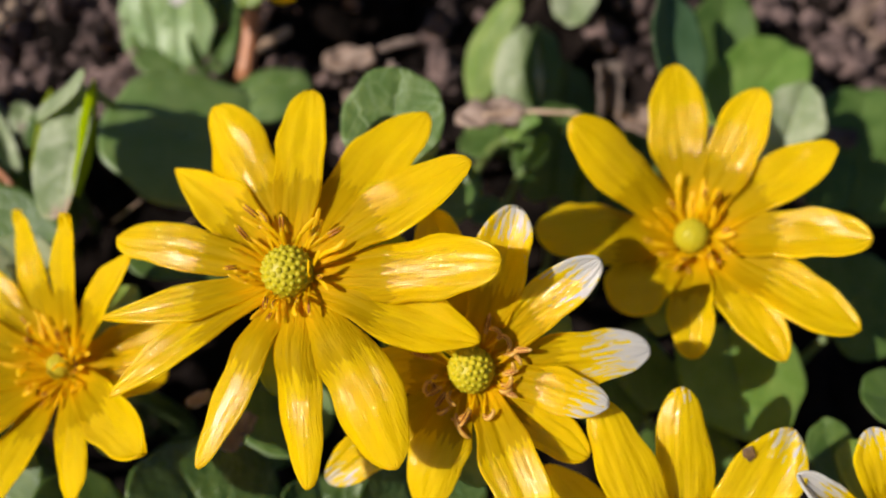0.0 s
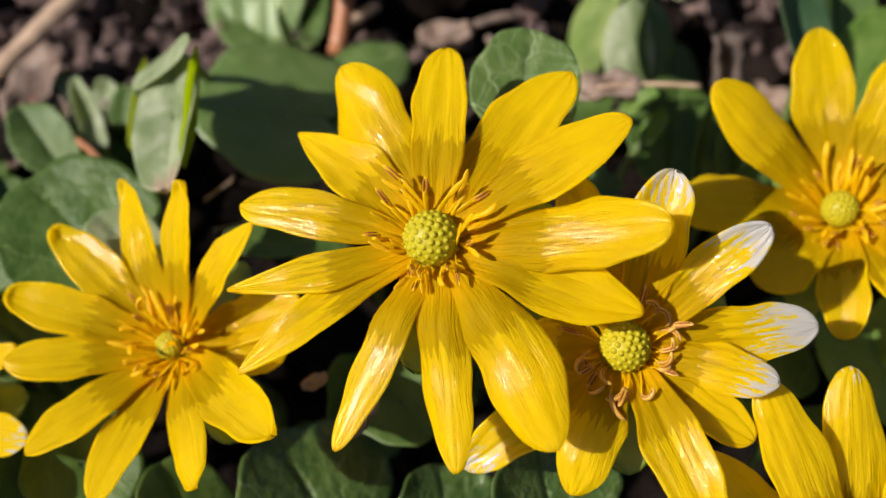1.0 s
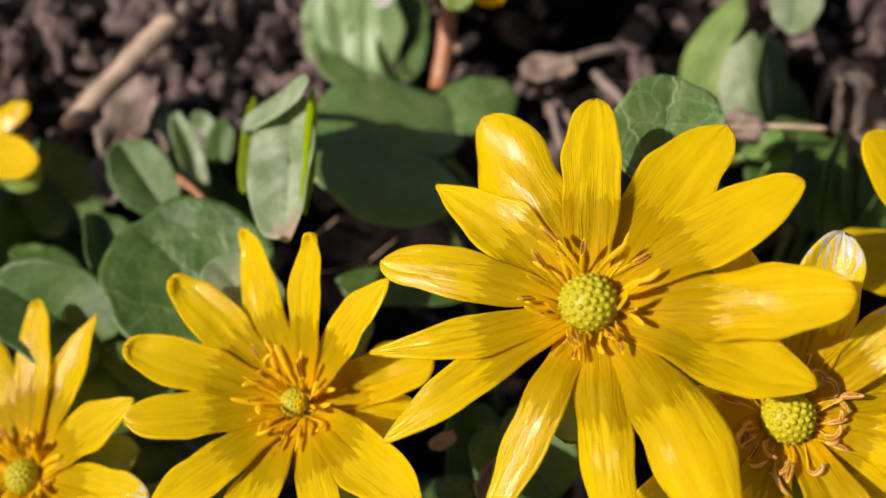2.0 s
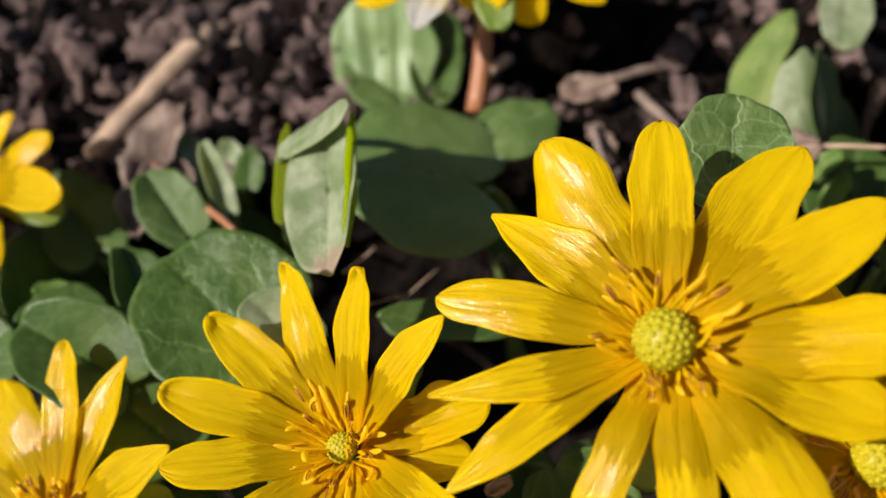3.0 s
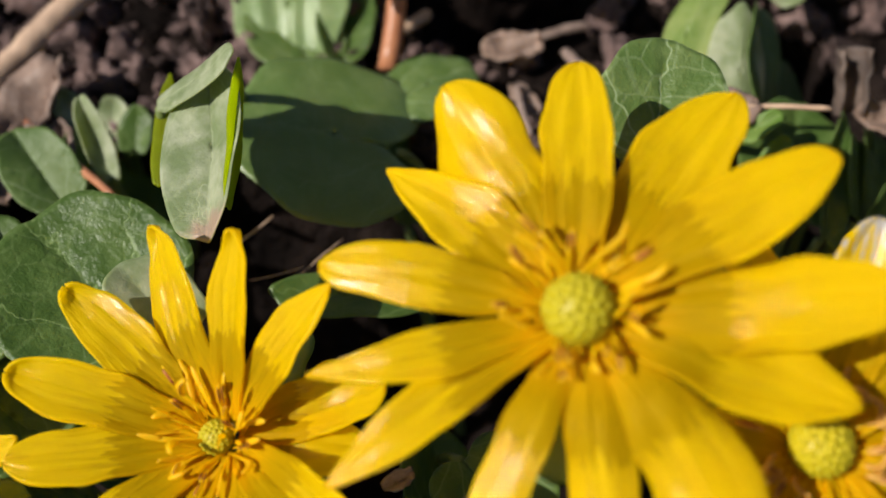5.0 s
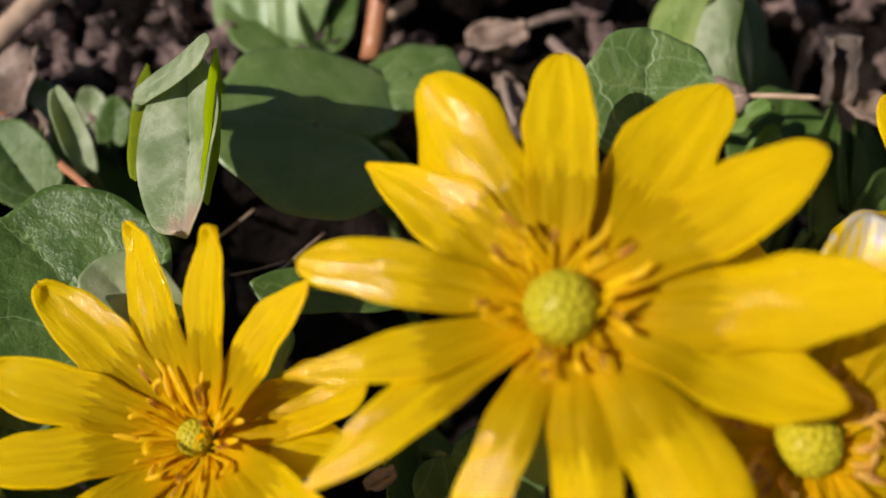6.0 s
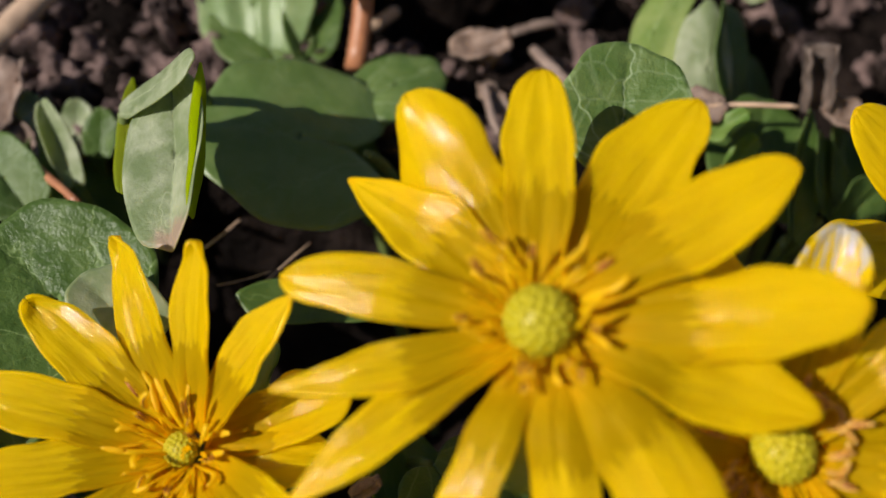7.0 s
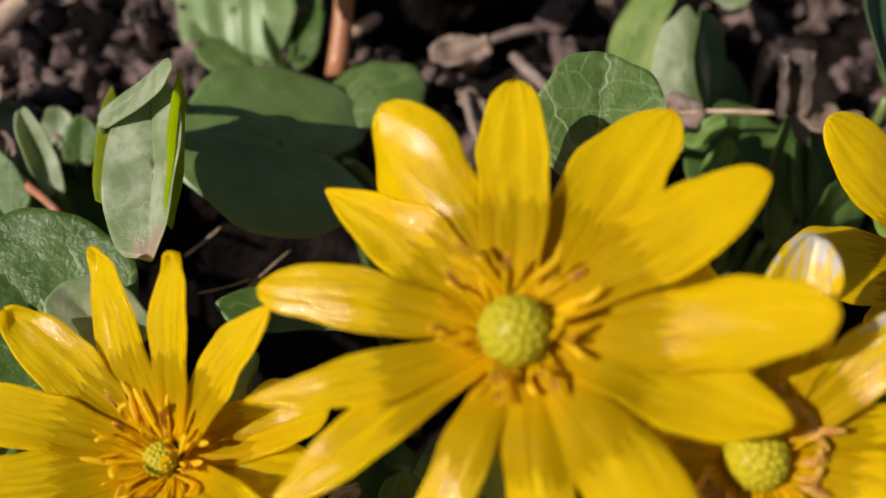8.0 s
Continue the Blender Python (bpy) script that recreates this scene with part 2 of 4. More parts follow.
CLOD = plain_material("soil_clod", rgb(0.024, 0.017, 0.016), rgb(0.275, 0.188, 0.170), 220, 0.85, 0.9, 0.0009, spec=0.1)
SPOT = plain_material("brown_spot", rgb(0.07, 0.035, 0.012), rgb(0.17, 0.085, 0.02), 900, 0.6, 0.5, 0.0001)

MM = 0.001


# ---- building helpers ----
def sheet_mesh(name, rows, uvs, thick, extra=None):
    """A thin closed sheet from a grid of points in mm: rows of points, rows of (x, y) surface places, thickness in mm."""
    a, b = len(rows), len(rows[0])
    grid = np.array(rows, float)
    du = np.gradient(grid, axis=1)
    dv = np.gradient(grid, axis=0)
    nor = np.cross(du, dv)
    size = np.linalg.norm(nor, axis=2, keepdims=True)
    nor = nor / np.maximum(size, 1e-9)
    top, low = grid + nor * thick * 0.5, grid - nor * thick * 0.5
    verts = np.concatenate([top.reshape(-1, 3), low.reshape(-1, 3)]) * MM
    faces, h = [], a * b
    for i in range(a - 1):
        for j in range(b - 1):
            p = (i * b + j, i * b + j + 1, (i + 1) * b + j + 1, (i + 1) * b + j)
            faces.append(p)
            faces.append(tuple(h + k for k in reversed(p)))
    ring = [j for j in range(b)] + [i * b + b - 1 for i in range(1, a)] + [(a - 1) * b + j for j in range(b - 2, -1, -1)] + [i * b for i in range(a - 2, 0, -1)]
    for k, p in enumerate(ring):
        q = ring[(k + 1) % len(ring)]
        faces.append((q, p, h + p, h + q))
    mesh = bpy.data.meshes.new(name)
    mesh.from_pydata(verts.tolist(), [], faces)
    flat = np.array(uvs, float).reshape(-1, 2)
    flat = np.concatenate([flat, flat])
    layer = mesh.uv_layers.new(name="sheet")
    index = np.zeros(len(mesh.loops), int)
    mesh.loops.foreach_get("vertex_index", index)
    layer.data.foreach_set("uv", flat[index].ravel())
    for key, values in (extra or {}).items():
        at = mesh.attributes.new(key, "FLOAT", "POINT")
        v = np.array(values, float).ravel()
        at.data.foreach_set("value", np.concatenate([v, v]))
    mesh.polygons.foreach_set("use_smooth", [True] * len(mesh.polygons))
    return mesh


def tube_mesh(name, points, radii, sides=10, close=True, hint=None, flat=1.0):
    """A tapered round tube through points in mm."""
    pts = [Vector(p) for p in points]
    bm = bmesh.new()
    rings, side = [], Vector(hint) if hint else None
    for i, p in enumerate(pts):
        t = (pts[min(i + 1, len(pts) - 1)] - pts[max(i - 1, 0)]).normalized()
        if side is None:
            side = t.orthogonal().normalized()
        side = (side - t * side.dot(t)).normalized()
        up = t.cross(side) * flat
        rings.append([bm.verts.new((p + (side * math.cos(k) + up * math.sin(k)) * radii[i]) * MM) for k in (2 * math.pi * s / sides for s in range(sides))])
    for a, b in zip(rings, rings[1:]):
        for k in range(sides):
            bm.faces.new((a[k], a[(k + 1) % sides], b[(k + 1) % sides], b[k]))
    if close:
        bm.faces.new(list(reversed(rings[0])))
        bm.faces.new(rings[-1])
    for f in bm.faces:
        f.smooth = True
    mesh = bpy.data.meshes.new(name)
    bm.to_mesh(mesh)
    bm.free()
    return mesh


def part(name, mesh, material, parent, label="", m=None):
    ob = new(name, mesh)
    if not mesh.materials:
        mesh.materials.append(material)
    ob.parent = parent
    if m is not None:
        ob.matrix_basis = m
    return tagged(ob, label=label)


def bend(p, q, rise, steps, sway=0.0):
    """Points of a bent line from p to q in mm."""
    p, q = Vector(p), Vector(q)
    side = (q - p).cross(Vector((0, 0, 1)))
    side = side.normalized() if side.length > 1e-6 else Vector((1, 0, 0))
    mid = (p + q) * 0.5 + Vector((0, 0, rise)) + side * sway
    return [p * (1 - t) ** 2 + mid * 2 * t * (1 - t) + q * t * t for t in (k / steps for k in range(steps + 1))]


def smooth(x):
    x = min(1.0, max(0.0, x))
    return x * x * (3 - 2 * x)


# Hollows added without crumbs to give the black of shaded soil.
SHADE_HOLLOWS = [(-10, 109, 8), (-19, 108, 6), (22, 101, 9), (28, 86, 10)]


def ground_height(x, y):
    """Soil height in mm at a place in mm: crumbly, and lower among the plants."""
    v = Vector((x, y, 0))
    h = 1.2 + 2.2 * noise.noise(v / 24) + 4.8 * abs(noise.noise(v / 9 + Vector((7, 1, 0)))) + 3.8 * abs(noise.noise(v / 4.2 + Vector((1, 9, 0))))
    h += 1.2 * noise.noise(v / 1.9)
    for hx, hy, r in SHADE_HOLLOWS:
        h -= 9.0 * smooth(1.3 - math.hypot(x - hx, y - hy) / r)
    return h - 32.0 * smooth((88 - y) / 24) + 3.0 * smooth((y - 80) / 40)


# ---- soil ----
def build_ground():
    far = [200, 300, 500, 900, 1800, 4000, 9000, 20000, 50000]
    xs = [-v for v in reversed(far)] + [i * 0.9 for i in range(-155, 145)] + far
    ys = [-v for v in reversed(far)] + [i * 3.0 for i in range(-15, 24)] + [72 + i * 0.8 for i in range(145)] + far
    n = len(xs)
    verts = []
    for y in ys:
        for x in xs:
            inside = max(abs(x), abs(y)) < 195
            verts.append((x * MM, y * MM, (ground_height(x, y) if inside else 3.5) * MM))
    faces = [(j * n + i, j * n + i + 1, (j + 1) * n + i + 1, (j + 1) * n + i) for j in range(len(ys) - 1) for i in range(n - 1)]
    mesh = bpy.data.meshes.new("ground")
    mesh.from_pydata(verts, [], faces)
    mesh.polygons.foreach_set("use_smooth", [True] * len(mesh.polygons))
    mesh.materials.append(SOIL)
    return tagged(new("ground", mesh), "crumbly garden soil, near black for the shade between plants and crumbs", "soil", kind="structure")


ground = build_ground()


def build_clods():
    """Crumbs and clods of soil strewn over the ground, joined."""
    rnd = random.Random(4)
    base = bmesh.new()
    bmesh.ops.create_icosphere(base, subdivisions=3, radius=1.0)
    vs = [v.co.copy() for v in base.verts]
    fs = [[v.index for v in f.verts] for f in base.faces]
    base.free()
    verts, faces = [], []
    for k in range(1700):
        x, y = rnd.uniform(-125, 110), rnd.uniform(20, 165)
        y = y if y > 84 else 84 + (y - 20) * 1.2
        if k >= 1600:
            # more of them lie beside the folded leaf
            x, y = rnd.uniform(-76, -42), rnd.uniform(86, 112)
        r = rnd.choice((0.4, 0.6, 0.9, 1.3, 1.7, 2.3, 3.0))
        if any(math.hypot(x - hx, y - hy) < 0.9 * hr for hx, hy, hr in SHADE_HOLLOWS):
            continue
        z = ground_height(x, y) + r * rnd.uniform(-0.1, 0.5)
        turn = Euler((rnd.random() * 6, rnd.random() * 6, rnd.random() * 6)).to_matrix()
        sx, sy, sz = rnd.uniform(0.7, 1.4), rnd.uniform(0.6, 1.1), rnd.uniform(0.5, 0.9)
        seed = Vector((rnd.random() * 50, rnd.random() * 50, 0))
        start = len(verts)
        for c in vs:
            d = 1 + 0.8 * noise.noise(c * 1.4 + seed) + 0.45 * noise.noise(c * 3.3 + seed) + 0.2 * noise.noise(c * 7 + seed)
            q = turn @ Vector((c.x * sx * d, c.y * sy * d, c.z * sz * d)) * r
            verts.append(((x + q.x) * MM, (y + q.y) * MM, (z + q.z) * MM))
        faces += [[start + i for i in f] for f in fs]
    mesh = bpy.data.meshes.new("soil_crumbs")
    mesh.from_pydata(verts, [], faces)
    mesh.materials.append(CLOD)
    mesh.polygons.foreach_set("use_smooth", [True] * len(mesh.polygons))
    return tagged(new("soil_crumbs", mesh), "loose brown crumbs and clods of soil", "soil", kind="stuff")


build_clods()


# ---- flowers ----
class Flower:
    pass


def carpel_mesh():
    bm = bmesh.new()
    bmesh.ops.create_icosphere(bm, subdivisions=2, radius=1.0)
    for v in bm.verts:
        v.co.z *= 1.25
        if v.co.z > 0.9:
            v.co.x *= 0.6
            v.co.y *= 0.6
    for f in bm.faces:
        f.smooth = True
    mesh = bpy.data.meshes.new("carpel")
    bm.to_mesh(mesh)
    bm.free()
    mesh.materials.append(CARPEL)
    return mesh


CARPEL_MESH = carpel_mesh()


def stamen_meshes(rnd, length, withered, strap=1.0):
    """A flat strap-like filament, its long anther, and the dark slits on the anther; the stamen grows along x and rises along z."""
    rise = rnd.uniform(0.6, 1.5) if not withered else rnd.uniform(0.5, 1.0)
    curl = rnd.uniform(-0.30, 0.30)
    line = [Vector((length * t * (1 - 0.15 * rise * t), curl * length * t * t, length * rise * (t - 0.35 * t * t))) for t in (0, 0.2, 0.4, 0.6, 0.8, 1.0)]
    wide = [0.17, 0.21, 0.25, 0.28, 0.29, 0.27] if not withered else [0.14, 0.13, 0.12, 0.12, 0.12, 0.11]
    wide = [w * strap for w in wide]
    fil = tube_mesh("stamen", line, wide, 8, hint=(0, 1, 0), flat=0.30)
    end, way = line[-1], (line[-1] - line[-2]).normalized()
    side = Vector((-way.y, way.x, 0)).normalized()
    up = way.cross(side) * (-1 if way.cross(side).z < 0 else 1)
    if rnd.random() < (0.72 if withered else 0.22):
        n, size = 9, rnd.uniform(0.9, 1.4) * (1.25 if withered else 1.0)
        turn = rnd.choice((-1, 1)) * (rnd.uniform(1.6, 4.2) if withered else rnd.uniform(0.8, 2.2))
        pts, p, d = [], end - way * size * 0.3, way.copy()
        for k in range(n):
            pts.append(p.copy())
            d = (Matrix.Rotation(turn / n, 3, up) @ d).normalized()
            p = p + d * size * 2.0 / n + Vector((0, 0, rnd.uniform(-0.05, 0.05)))
        fat = 0.85 if withered else 0.95
        anther = tube_mesh("anther", pts, [fat * r for r in (0.14, 0.24, 0.28, 0.3, 0.3, 0.3, 0.28, 0.24, 0.12)], 8)
        cuts = [tube_mesh("slit", [q + up * 0.25 * fat for q in pts[1:-1]], [0.03, 0.07, 0.08, 0.08, 0.08, 0.07, 0.03], 5)]
    else:
        size = rnd.uniform(1.4, 2.1)
        pts = [end + way * size * s + side * 0.25 * curl * s * s * size for s in (-0.2, 0.05, 0.3, 0.6, 0.85, 1.0)]
        anther = tube_mesh("anther", pts, [strap * w for w in (0.22, 0.30, 0.32, 0.29, 0.20, 0.07)], 10, hint=side, flat=0.38)
        cuts = [tube_mesh("slit", [q + up * 0.115 + side * flank for q in pts[1:-1]], [0.04, 0.095, 0.095, 0.04], 6) for flank in (-0.15, 0.15)]
    return fil, anther, cuts


def yellow_flower(c, n, label, stamens=32, spread=1.0, head=2.6, withered=False, base=None, red=False, sepals=None, strap=1.0, inner=0):
    """A flower at the place c in mm that faces along n: stalk, sepals, head of carpels and stamens. Petals are added with petal()."""
    f = Flower()
    rnd = random.Random(int(abs(c[0] * 31 + c[1] * 17)))
    c, nn = Vector(c), Vector(n).normalized()
    u = (Vector((1, 0, 0)) - nn * nn.x).normalized()
    v = nn.cross(u)
    if base is None:
        bx, by = c.x + rnd.uniform(-3, 3), c.y + 0.42 * c.z
        base = (bx, by, ground_height(bx, by) - 1.0)
    base = Vector(base)
    root = new("yellow_flower")
    root.matrix_world = Matrix.Translation(base * MM)
    tagged(root, label, "flower", "yellow flowers")
    f.root, f.rnd, f.count = root, rnd, 0
    f.local = Matrix((u, v, nn)).transposed()
    f.c = c - base
    m = Matrix.Translation(f.c * MM) @ f.local.to_4x4()
    # stalk
    start, end = Vector((0, 0, 0)), f.c - nn * 1.6
    mid = f.c - nn * 0.55 * f.c.length
    line = [start * (1 - t) ** 2 + mid * 2 * t * (1 - t) + end * t * t for t in (k / 12 for k in range(13))]
    part("stalk", tube_mesh("stalk", line, [1.25 - 0.25 * k / 12 for k in range(13)], 12), STALK_RED if red else STALK_GREEN, root, "reddish brown stalk" if red else "")
    # three sepals under the petals
    first = rnd.uniform(0, 120) if sepals is None else sepals
    for k in range(3):
        a = radians(first + 120 * k)
        mesh = blade_rows("sepal", 11.0, 4.8, a, -4.5, 0.3, -2.2, 0.4, 0.15, 0.0, 0.0, rnd, 9, 14, 0.35)
        part("sepal", mesh, SEPAL, root, "yellowish green sepal", m)
    # the head: a dome with carpels in turns
    bm = bmesh.new()
    bmesh.ops.create_uvsphere(bm, u_segments=24, v_segments=14, radius=head * 0.94 * MM)
    for w in bm.verts:
        w.co.z = w.co.z * 0.95 + (head * 0.18) * MM
    for face in bm.faces:
        face.smooth = True
    mesh = bpy.data.meshes.new("flower_head")
    bm.to_mesh(mesh)
    bm.free()
    dome = part("flower_head", mesh, PISTIL, root, "round green head of carpels", m)
    count = 88
    for k in range(count):
        z = 1 - (k + 0.5) / count * 1.3
        r, a = math.sqrt(max(0.0, 1 - z * z)), k * 2.39996
        d = Vector((r * math.cos(a), r * math.sin(a), z))
        size = head * rnd.uniform(0.132, 0.150)
        tilt = d.to_track_quat("Z", "Y").to_matrix().to_4x4()
        place = Matrix.Translation((d * head * 0.805 + Vector((0, 0, head * 0.18))) * MM) @ tilt @ Matrix.Diagonal((size * MM, size * MM, size * 1.08 * MM, 1))
        part("carpel", CARPEL_MESH, CARPEL, dome, "", place)
    # stamens in two or three rings
    kinds = [stamen_meshes(rnd, 2.9 * spread * rnd.uniform(0.65, 1.3), withered, strap) for _ in range(11)]
    for k in range(stamens):
        fil, anther, cuts = kinds[k % 11]
        a = 360 * k / stamens * 2.02 + rnd.uniform(-16, 16)
        steep = rnd.uniform(-30, 16) if not withered else rnd.uniform(-25, 0)
        r0 = head * rnd.uniform(0.80, 1.02)
        if k < inner:
            r0, steep = head * rnd.uniform(0.35, 0.7), rnd.uniform(-75, -30)
        turn = pose(0, 0, 0, 0, 0, a) @ pose(r0 * MM, 0, -0.4 * MM, rnd.uniform(-50, 50), steep, 0)
        # those on the sunny side have dropped low and short
        small = 1.0 if withered else 0.86 + 0.20 * math.sin(radians(a))
        stem = part("stamen", fil, FILAMENT, root, "", m @ turn @ Matrix.Diagonal((small, 1.0, small, 1.0)))
        part("anther", anther, OLD_ANTHER if withered else ANTHER, stem, "withered curled anther" if withered else "orange anther")
        if k % (3 if inner else 2) == 0 or withered:
            for cut in cuts:
                part("slit", cut, SLIT, stem, "dark brown slit of the anther")
    f.m = m
    return f


def blade_rows(name, length, width, a, lift, arch, z0, base, cup, point, hook, rnd, across=25, along=30, thick=0.28, bleach=0.0, twist=0.0, sweep=None, knee=0.0, peak=0.60):
    """A petal or sepal that grows outward at the angle a, in its flower's own frame."""
    out, side0, up = Vector((math.cos(a), math.sin(a), 0)), Vector((-math.sin(a), math.cos(a), 0)), Vector((0, 0, 1))
    p0, p2 = out * 1.5 + up * z0, out * length + up * lift
    p1 = (p0 + p2) * 0.5 + up * arch * 2
    ph, ph2, bow = rnd.uniform(0, 6), rnd.uniform(0, 6), rnd.uniform(-0.3, 0.3)
    bow = bow if sweep is None else sweep
    seed = Vector((rnd.uniform(0, 99), rnd.uniform(0, 99), 0))
    rows, uvs, share = [], [], []
    for i in range(along + 1):
        t = 1 - (1 - i / along) ** 1.25
        p = p0 * (1 - t) ** 2 + p1 * 2 * t * (1 - t) + p2 * t * t
        d = ((p1 - p0) * (1 - t) + (p2 - p1) * t).normalized()
        side = (side0 - d * side0.dot(d)).normalized()
        side = Matrix.Rotation(twist * t, 3, d) @ side
        nor = d.cross(side)
        if t < peak:
            w = base + (1 - base) * smooth(t / peak) ** 0.85
        else:
            q = (t - peak) / (1 - peak)
            w = (1 - point) * math.sqrt(max(0.0, 1 - q ** 2.6)) + point * (1 - q ** 1.35)
        w = max(w, 0.02) * width * 0.5
        tipness = smooth((t - 0.86) / 0.14)
        row, uvrow, shrow = [], [], []
        for j in range(across):
            s = 2 * j / (across - 1) - 1
            rag = 1 + 0.06 * math.sin(t * 9 + ph + (2 if s > 0 else 0)) + 0.035 * math.sin(t * 21 + ph2 * (1 if s > 0 else 2))
            rag += 0.07 * noise.noise(Vector((t * 7, 3 if s > 0 else 8, 0)) + seed) * abs(s)
            q = p + side * (s * w * rag + bow * math.sin(t * 3.1) * 0.9)
            high = cup * w * (s * s - 0.25) + 0.10 * noise.noise(Vector((s * 2.2, t * 5, 0)) + seed) * width * 0.35
            high -= 0.10 * math.exp(-(s / 0.12) ** 2) * smooth(t * 3) * (1 - t)
            high += (0.05 + 0.045 * min(bleach, 0.6)) * math.sin(s * 9 + ph + 1.5 * math.sin(t * 3)) * (1 - t * 0.5) + (0.02 + 0.03 * min(bleach, 0.6)) * math.sin(s * 19 + ph2 + t * 2)
            high += hook * tipness * 1.4 * s * s
            high += knee * math.exp(-((t - 0.34) / 0.13) ** 2)
            row.append(q + nor * high)
            uvrow.append((s * w, t * length))
            shrow.append(t)
        rows.append(row)
        uvs.append(uvrow)
        share.append(shrow)
    return sheet_mesh(name, rows, uvs, thick, {"share": share, "bleach": [[bleach] * across] * (along + 1)})


def petal(f, azimuth, length, lift, width, arch=1.2, cup=None, point=0.15, hook=0.0, bleach=0.0, base=0.50, twist=None, sweep=None, knee=0.0, peak=0.60):
    """Adds one petal: its angle in degrees round the flower, its reach, the height of its tip and its width in mm."""
    rnd = f.rnd
    f.count += 1
    if cup is None:
        cup = rnd.choice((-0.22, 0.16, 0.24, 0.32))
    if twist is None:
        twist = rnd.uniform(-0.25, 0.25)
    z0 = -0.9 + 0.25 * (f.count % 2)
    mesh = blade_rows("petal", length, width, radians(azimuth), lift, arch * 0.6, z0, base, cup, point, hook, rnd, bleach=bleach, twist=twist, sweep=sweep, knee=knee, peak=peak)
    return part("petal", mesh, PETAL, f.root, "yellow petal bleached white towards its tip" if bleach > 0.3 else "", f.m)


def brown_spot(f, at, r):
    """A dried brown blotch on a petal of the flower, in mm."""
    bm = bmesh.new()
    bmesh.ops.create_icosphere(bm, subdivisions=3, radius=r * MM)
    for v in bm.verts:
        k = 1 + 0.7 * noise.noise(v.co * 1500)
        v.co = Vector((v.co.x * k, v.co.y * 1.35 * k, v.co.z * 0.14))
    bmesh.ops.rotate(bm, verts=bm.verts, matrix=f.local @ Euler((0.5, 0, 0)).to_matrix())
    for face in bm.faces:
        face.smooth = True
    mesh = bpy.data.meshes.new("brown_spot")
    bm.to_mesh(mesh)
    bm.free()
    return part("brown_spot", mesh, SPOT, f.root, "dried brown spot", Matrix.Translation((Vector(at) * MM) - f.root.matrix_world.translation))


# ---- leaves ----
def leaf(p, q, width, label, tint=None, fold=0.08, cup=0.5, wave=0.25, notch=0.3, roll=0.0, wither=0.0, veiny=0.45, on=None, pleat=0.0, bow=0.0):
    """A leaf whose stalk meets it at p and whose far edge is at q, in mm; fold lifts both halves, roll turns it about its length; on names the leaf that it is an edge of."""
    rnd = random.Random(int(abs(p[0] * 13 + q[1] * 7 + width * 5)))
    p, q = Vector(p), Vector(q)
    axis = q - p
    length = axis.length
    ax = axis.normalized()
    side = ax.cross(Vector((0, 0, 1))).normalized()
    side = Matrix.Rotation(radians(roll), 3, ax) @ side
    nor = side.cross(ax)
    gx, gy = p.x - ax.x * 4 + rnd.uniform(-3, 3), p.y - ax.y * 4 + rnd.uniform(0, 6)
    base = Vector((gx, gy, ground_height(gx, gy) - 0.8))
    if on is None:
        root = new("leaf")
        root.matrix_world = Matrix.Translation(base * MM)
        tagged(root, label, "leaf", "green leaves")
    else:
        root, base = on, on.matrix_world.translation / MM
    # blade: rings round its middle, the outline drawn in where the stalk joins
    mid = 0.47
    rings, segs = 14, 56
    ph = rnd.uniform(0, 6)
    seed = Vector((rnd.uniform(0, 99), rnd.uniform(0, 99), 0))
    rows, uvs, rim, wit = [], [], [], []
    for i in range(rings + 1):
        r = (i / rings) ** 0.85 if i else 0.02
        row, uvrow, rimrow, witrow = [], [], [], []
        for k in range(segs + 1):
            th = 2 * math.pi * k / segs + math.pi
            back = abs((th % (2 * math.pi)) - math.pi)
            dent = notch * math.exp(-(back / 0.30) ** 2)
            lobe = 1 + 0.16 * notch * math.exp(-((back - 0.75) / 0.35) ** 2)
            out = r * (1 - dent * r) * lobe * (1 + 0.025 * math.sin(5 * th + ph) + 0.018 * math.sin(9 * th + 2 * ph))
            x = math.cos(th) * out
            y = math.sin(th) * out
            fx = (mid + x * (0.53 if x > 0 else 0.47 + 0.10 * notch)) * length
            fy = y * width * 0.5
            swing = bow * math.sin(math.pi * fx / length)
            z = fold * abs(fy) + cup * r * r * 0.9 - cup * 0.45 + wave * math.sin(3 * th + ph) * r ** 3
            z += 0.35 * noise.noise(Vector((fx * 0.18, fy * 0.18, 0)) + seed) - 0.25 * min(1.0, width / 12) * math.exp(-(fy / 0.6) ** 2)
            z += pleat * math.cos(fy * 1.6 + 2.2 * noise.noise(Vector((fy * 0.25, fx * 0.08, 0)) + seed)) * (1 - r ** 4) * (0.6 + 0.8 * noise.noise(Vector((fy * 0.3, 4, 0)) + seed))
            row.append(p - base + ax * fx + side * (fy + swing) + nor * z)
            uvrow.append((fx, fy))
            rimrow.append(r)
            witrow.append(wither * smooth((fx / length - 0.55) / 0.45))
        rows.append(row)
        uvs.append(uvrow)
        rim.append(rimrow)
        wit.append(witrow)
    mesh = sheet_mesh("blade", rows, uvs, 0.4 - 0.28 * np.array(rim)[:, :, None] ** 8, {"rim": rim, "wither": wit, "veiny": np.full((rings + 1, segs + 1), veiny)})
    if on is not None:
        part("leaf_edge", mesh, tint, root, label)
        return root
    part("blade", mesh, tint or DARK, root)
    join = p - base + ax * length * notch * 0.25 - nor * 0.5
    line = bend((0, 0, 0), join, join.z * 0.3, 8)
    part("leaf_stalk", tube_mesh("leaf_stalk", line, [0.75 - 0.03 * k for k in range(9)], 8), STALK_GREEN, root)
    return root


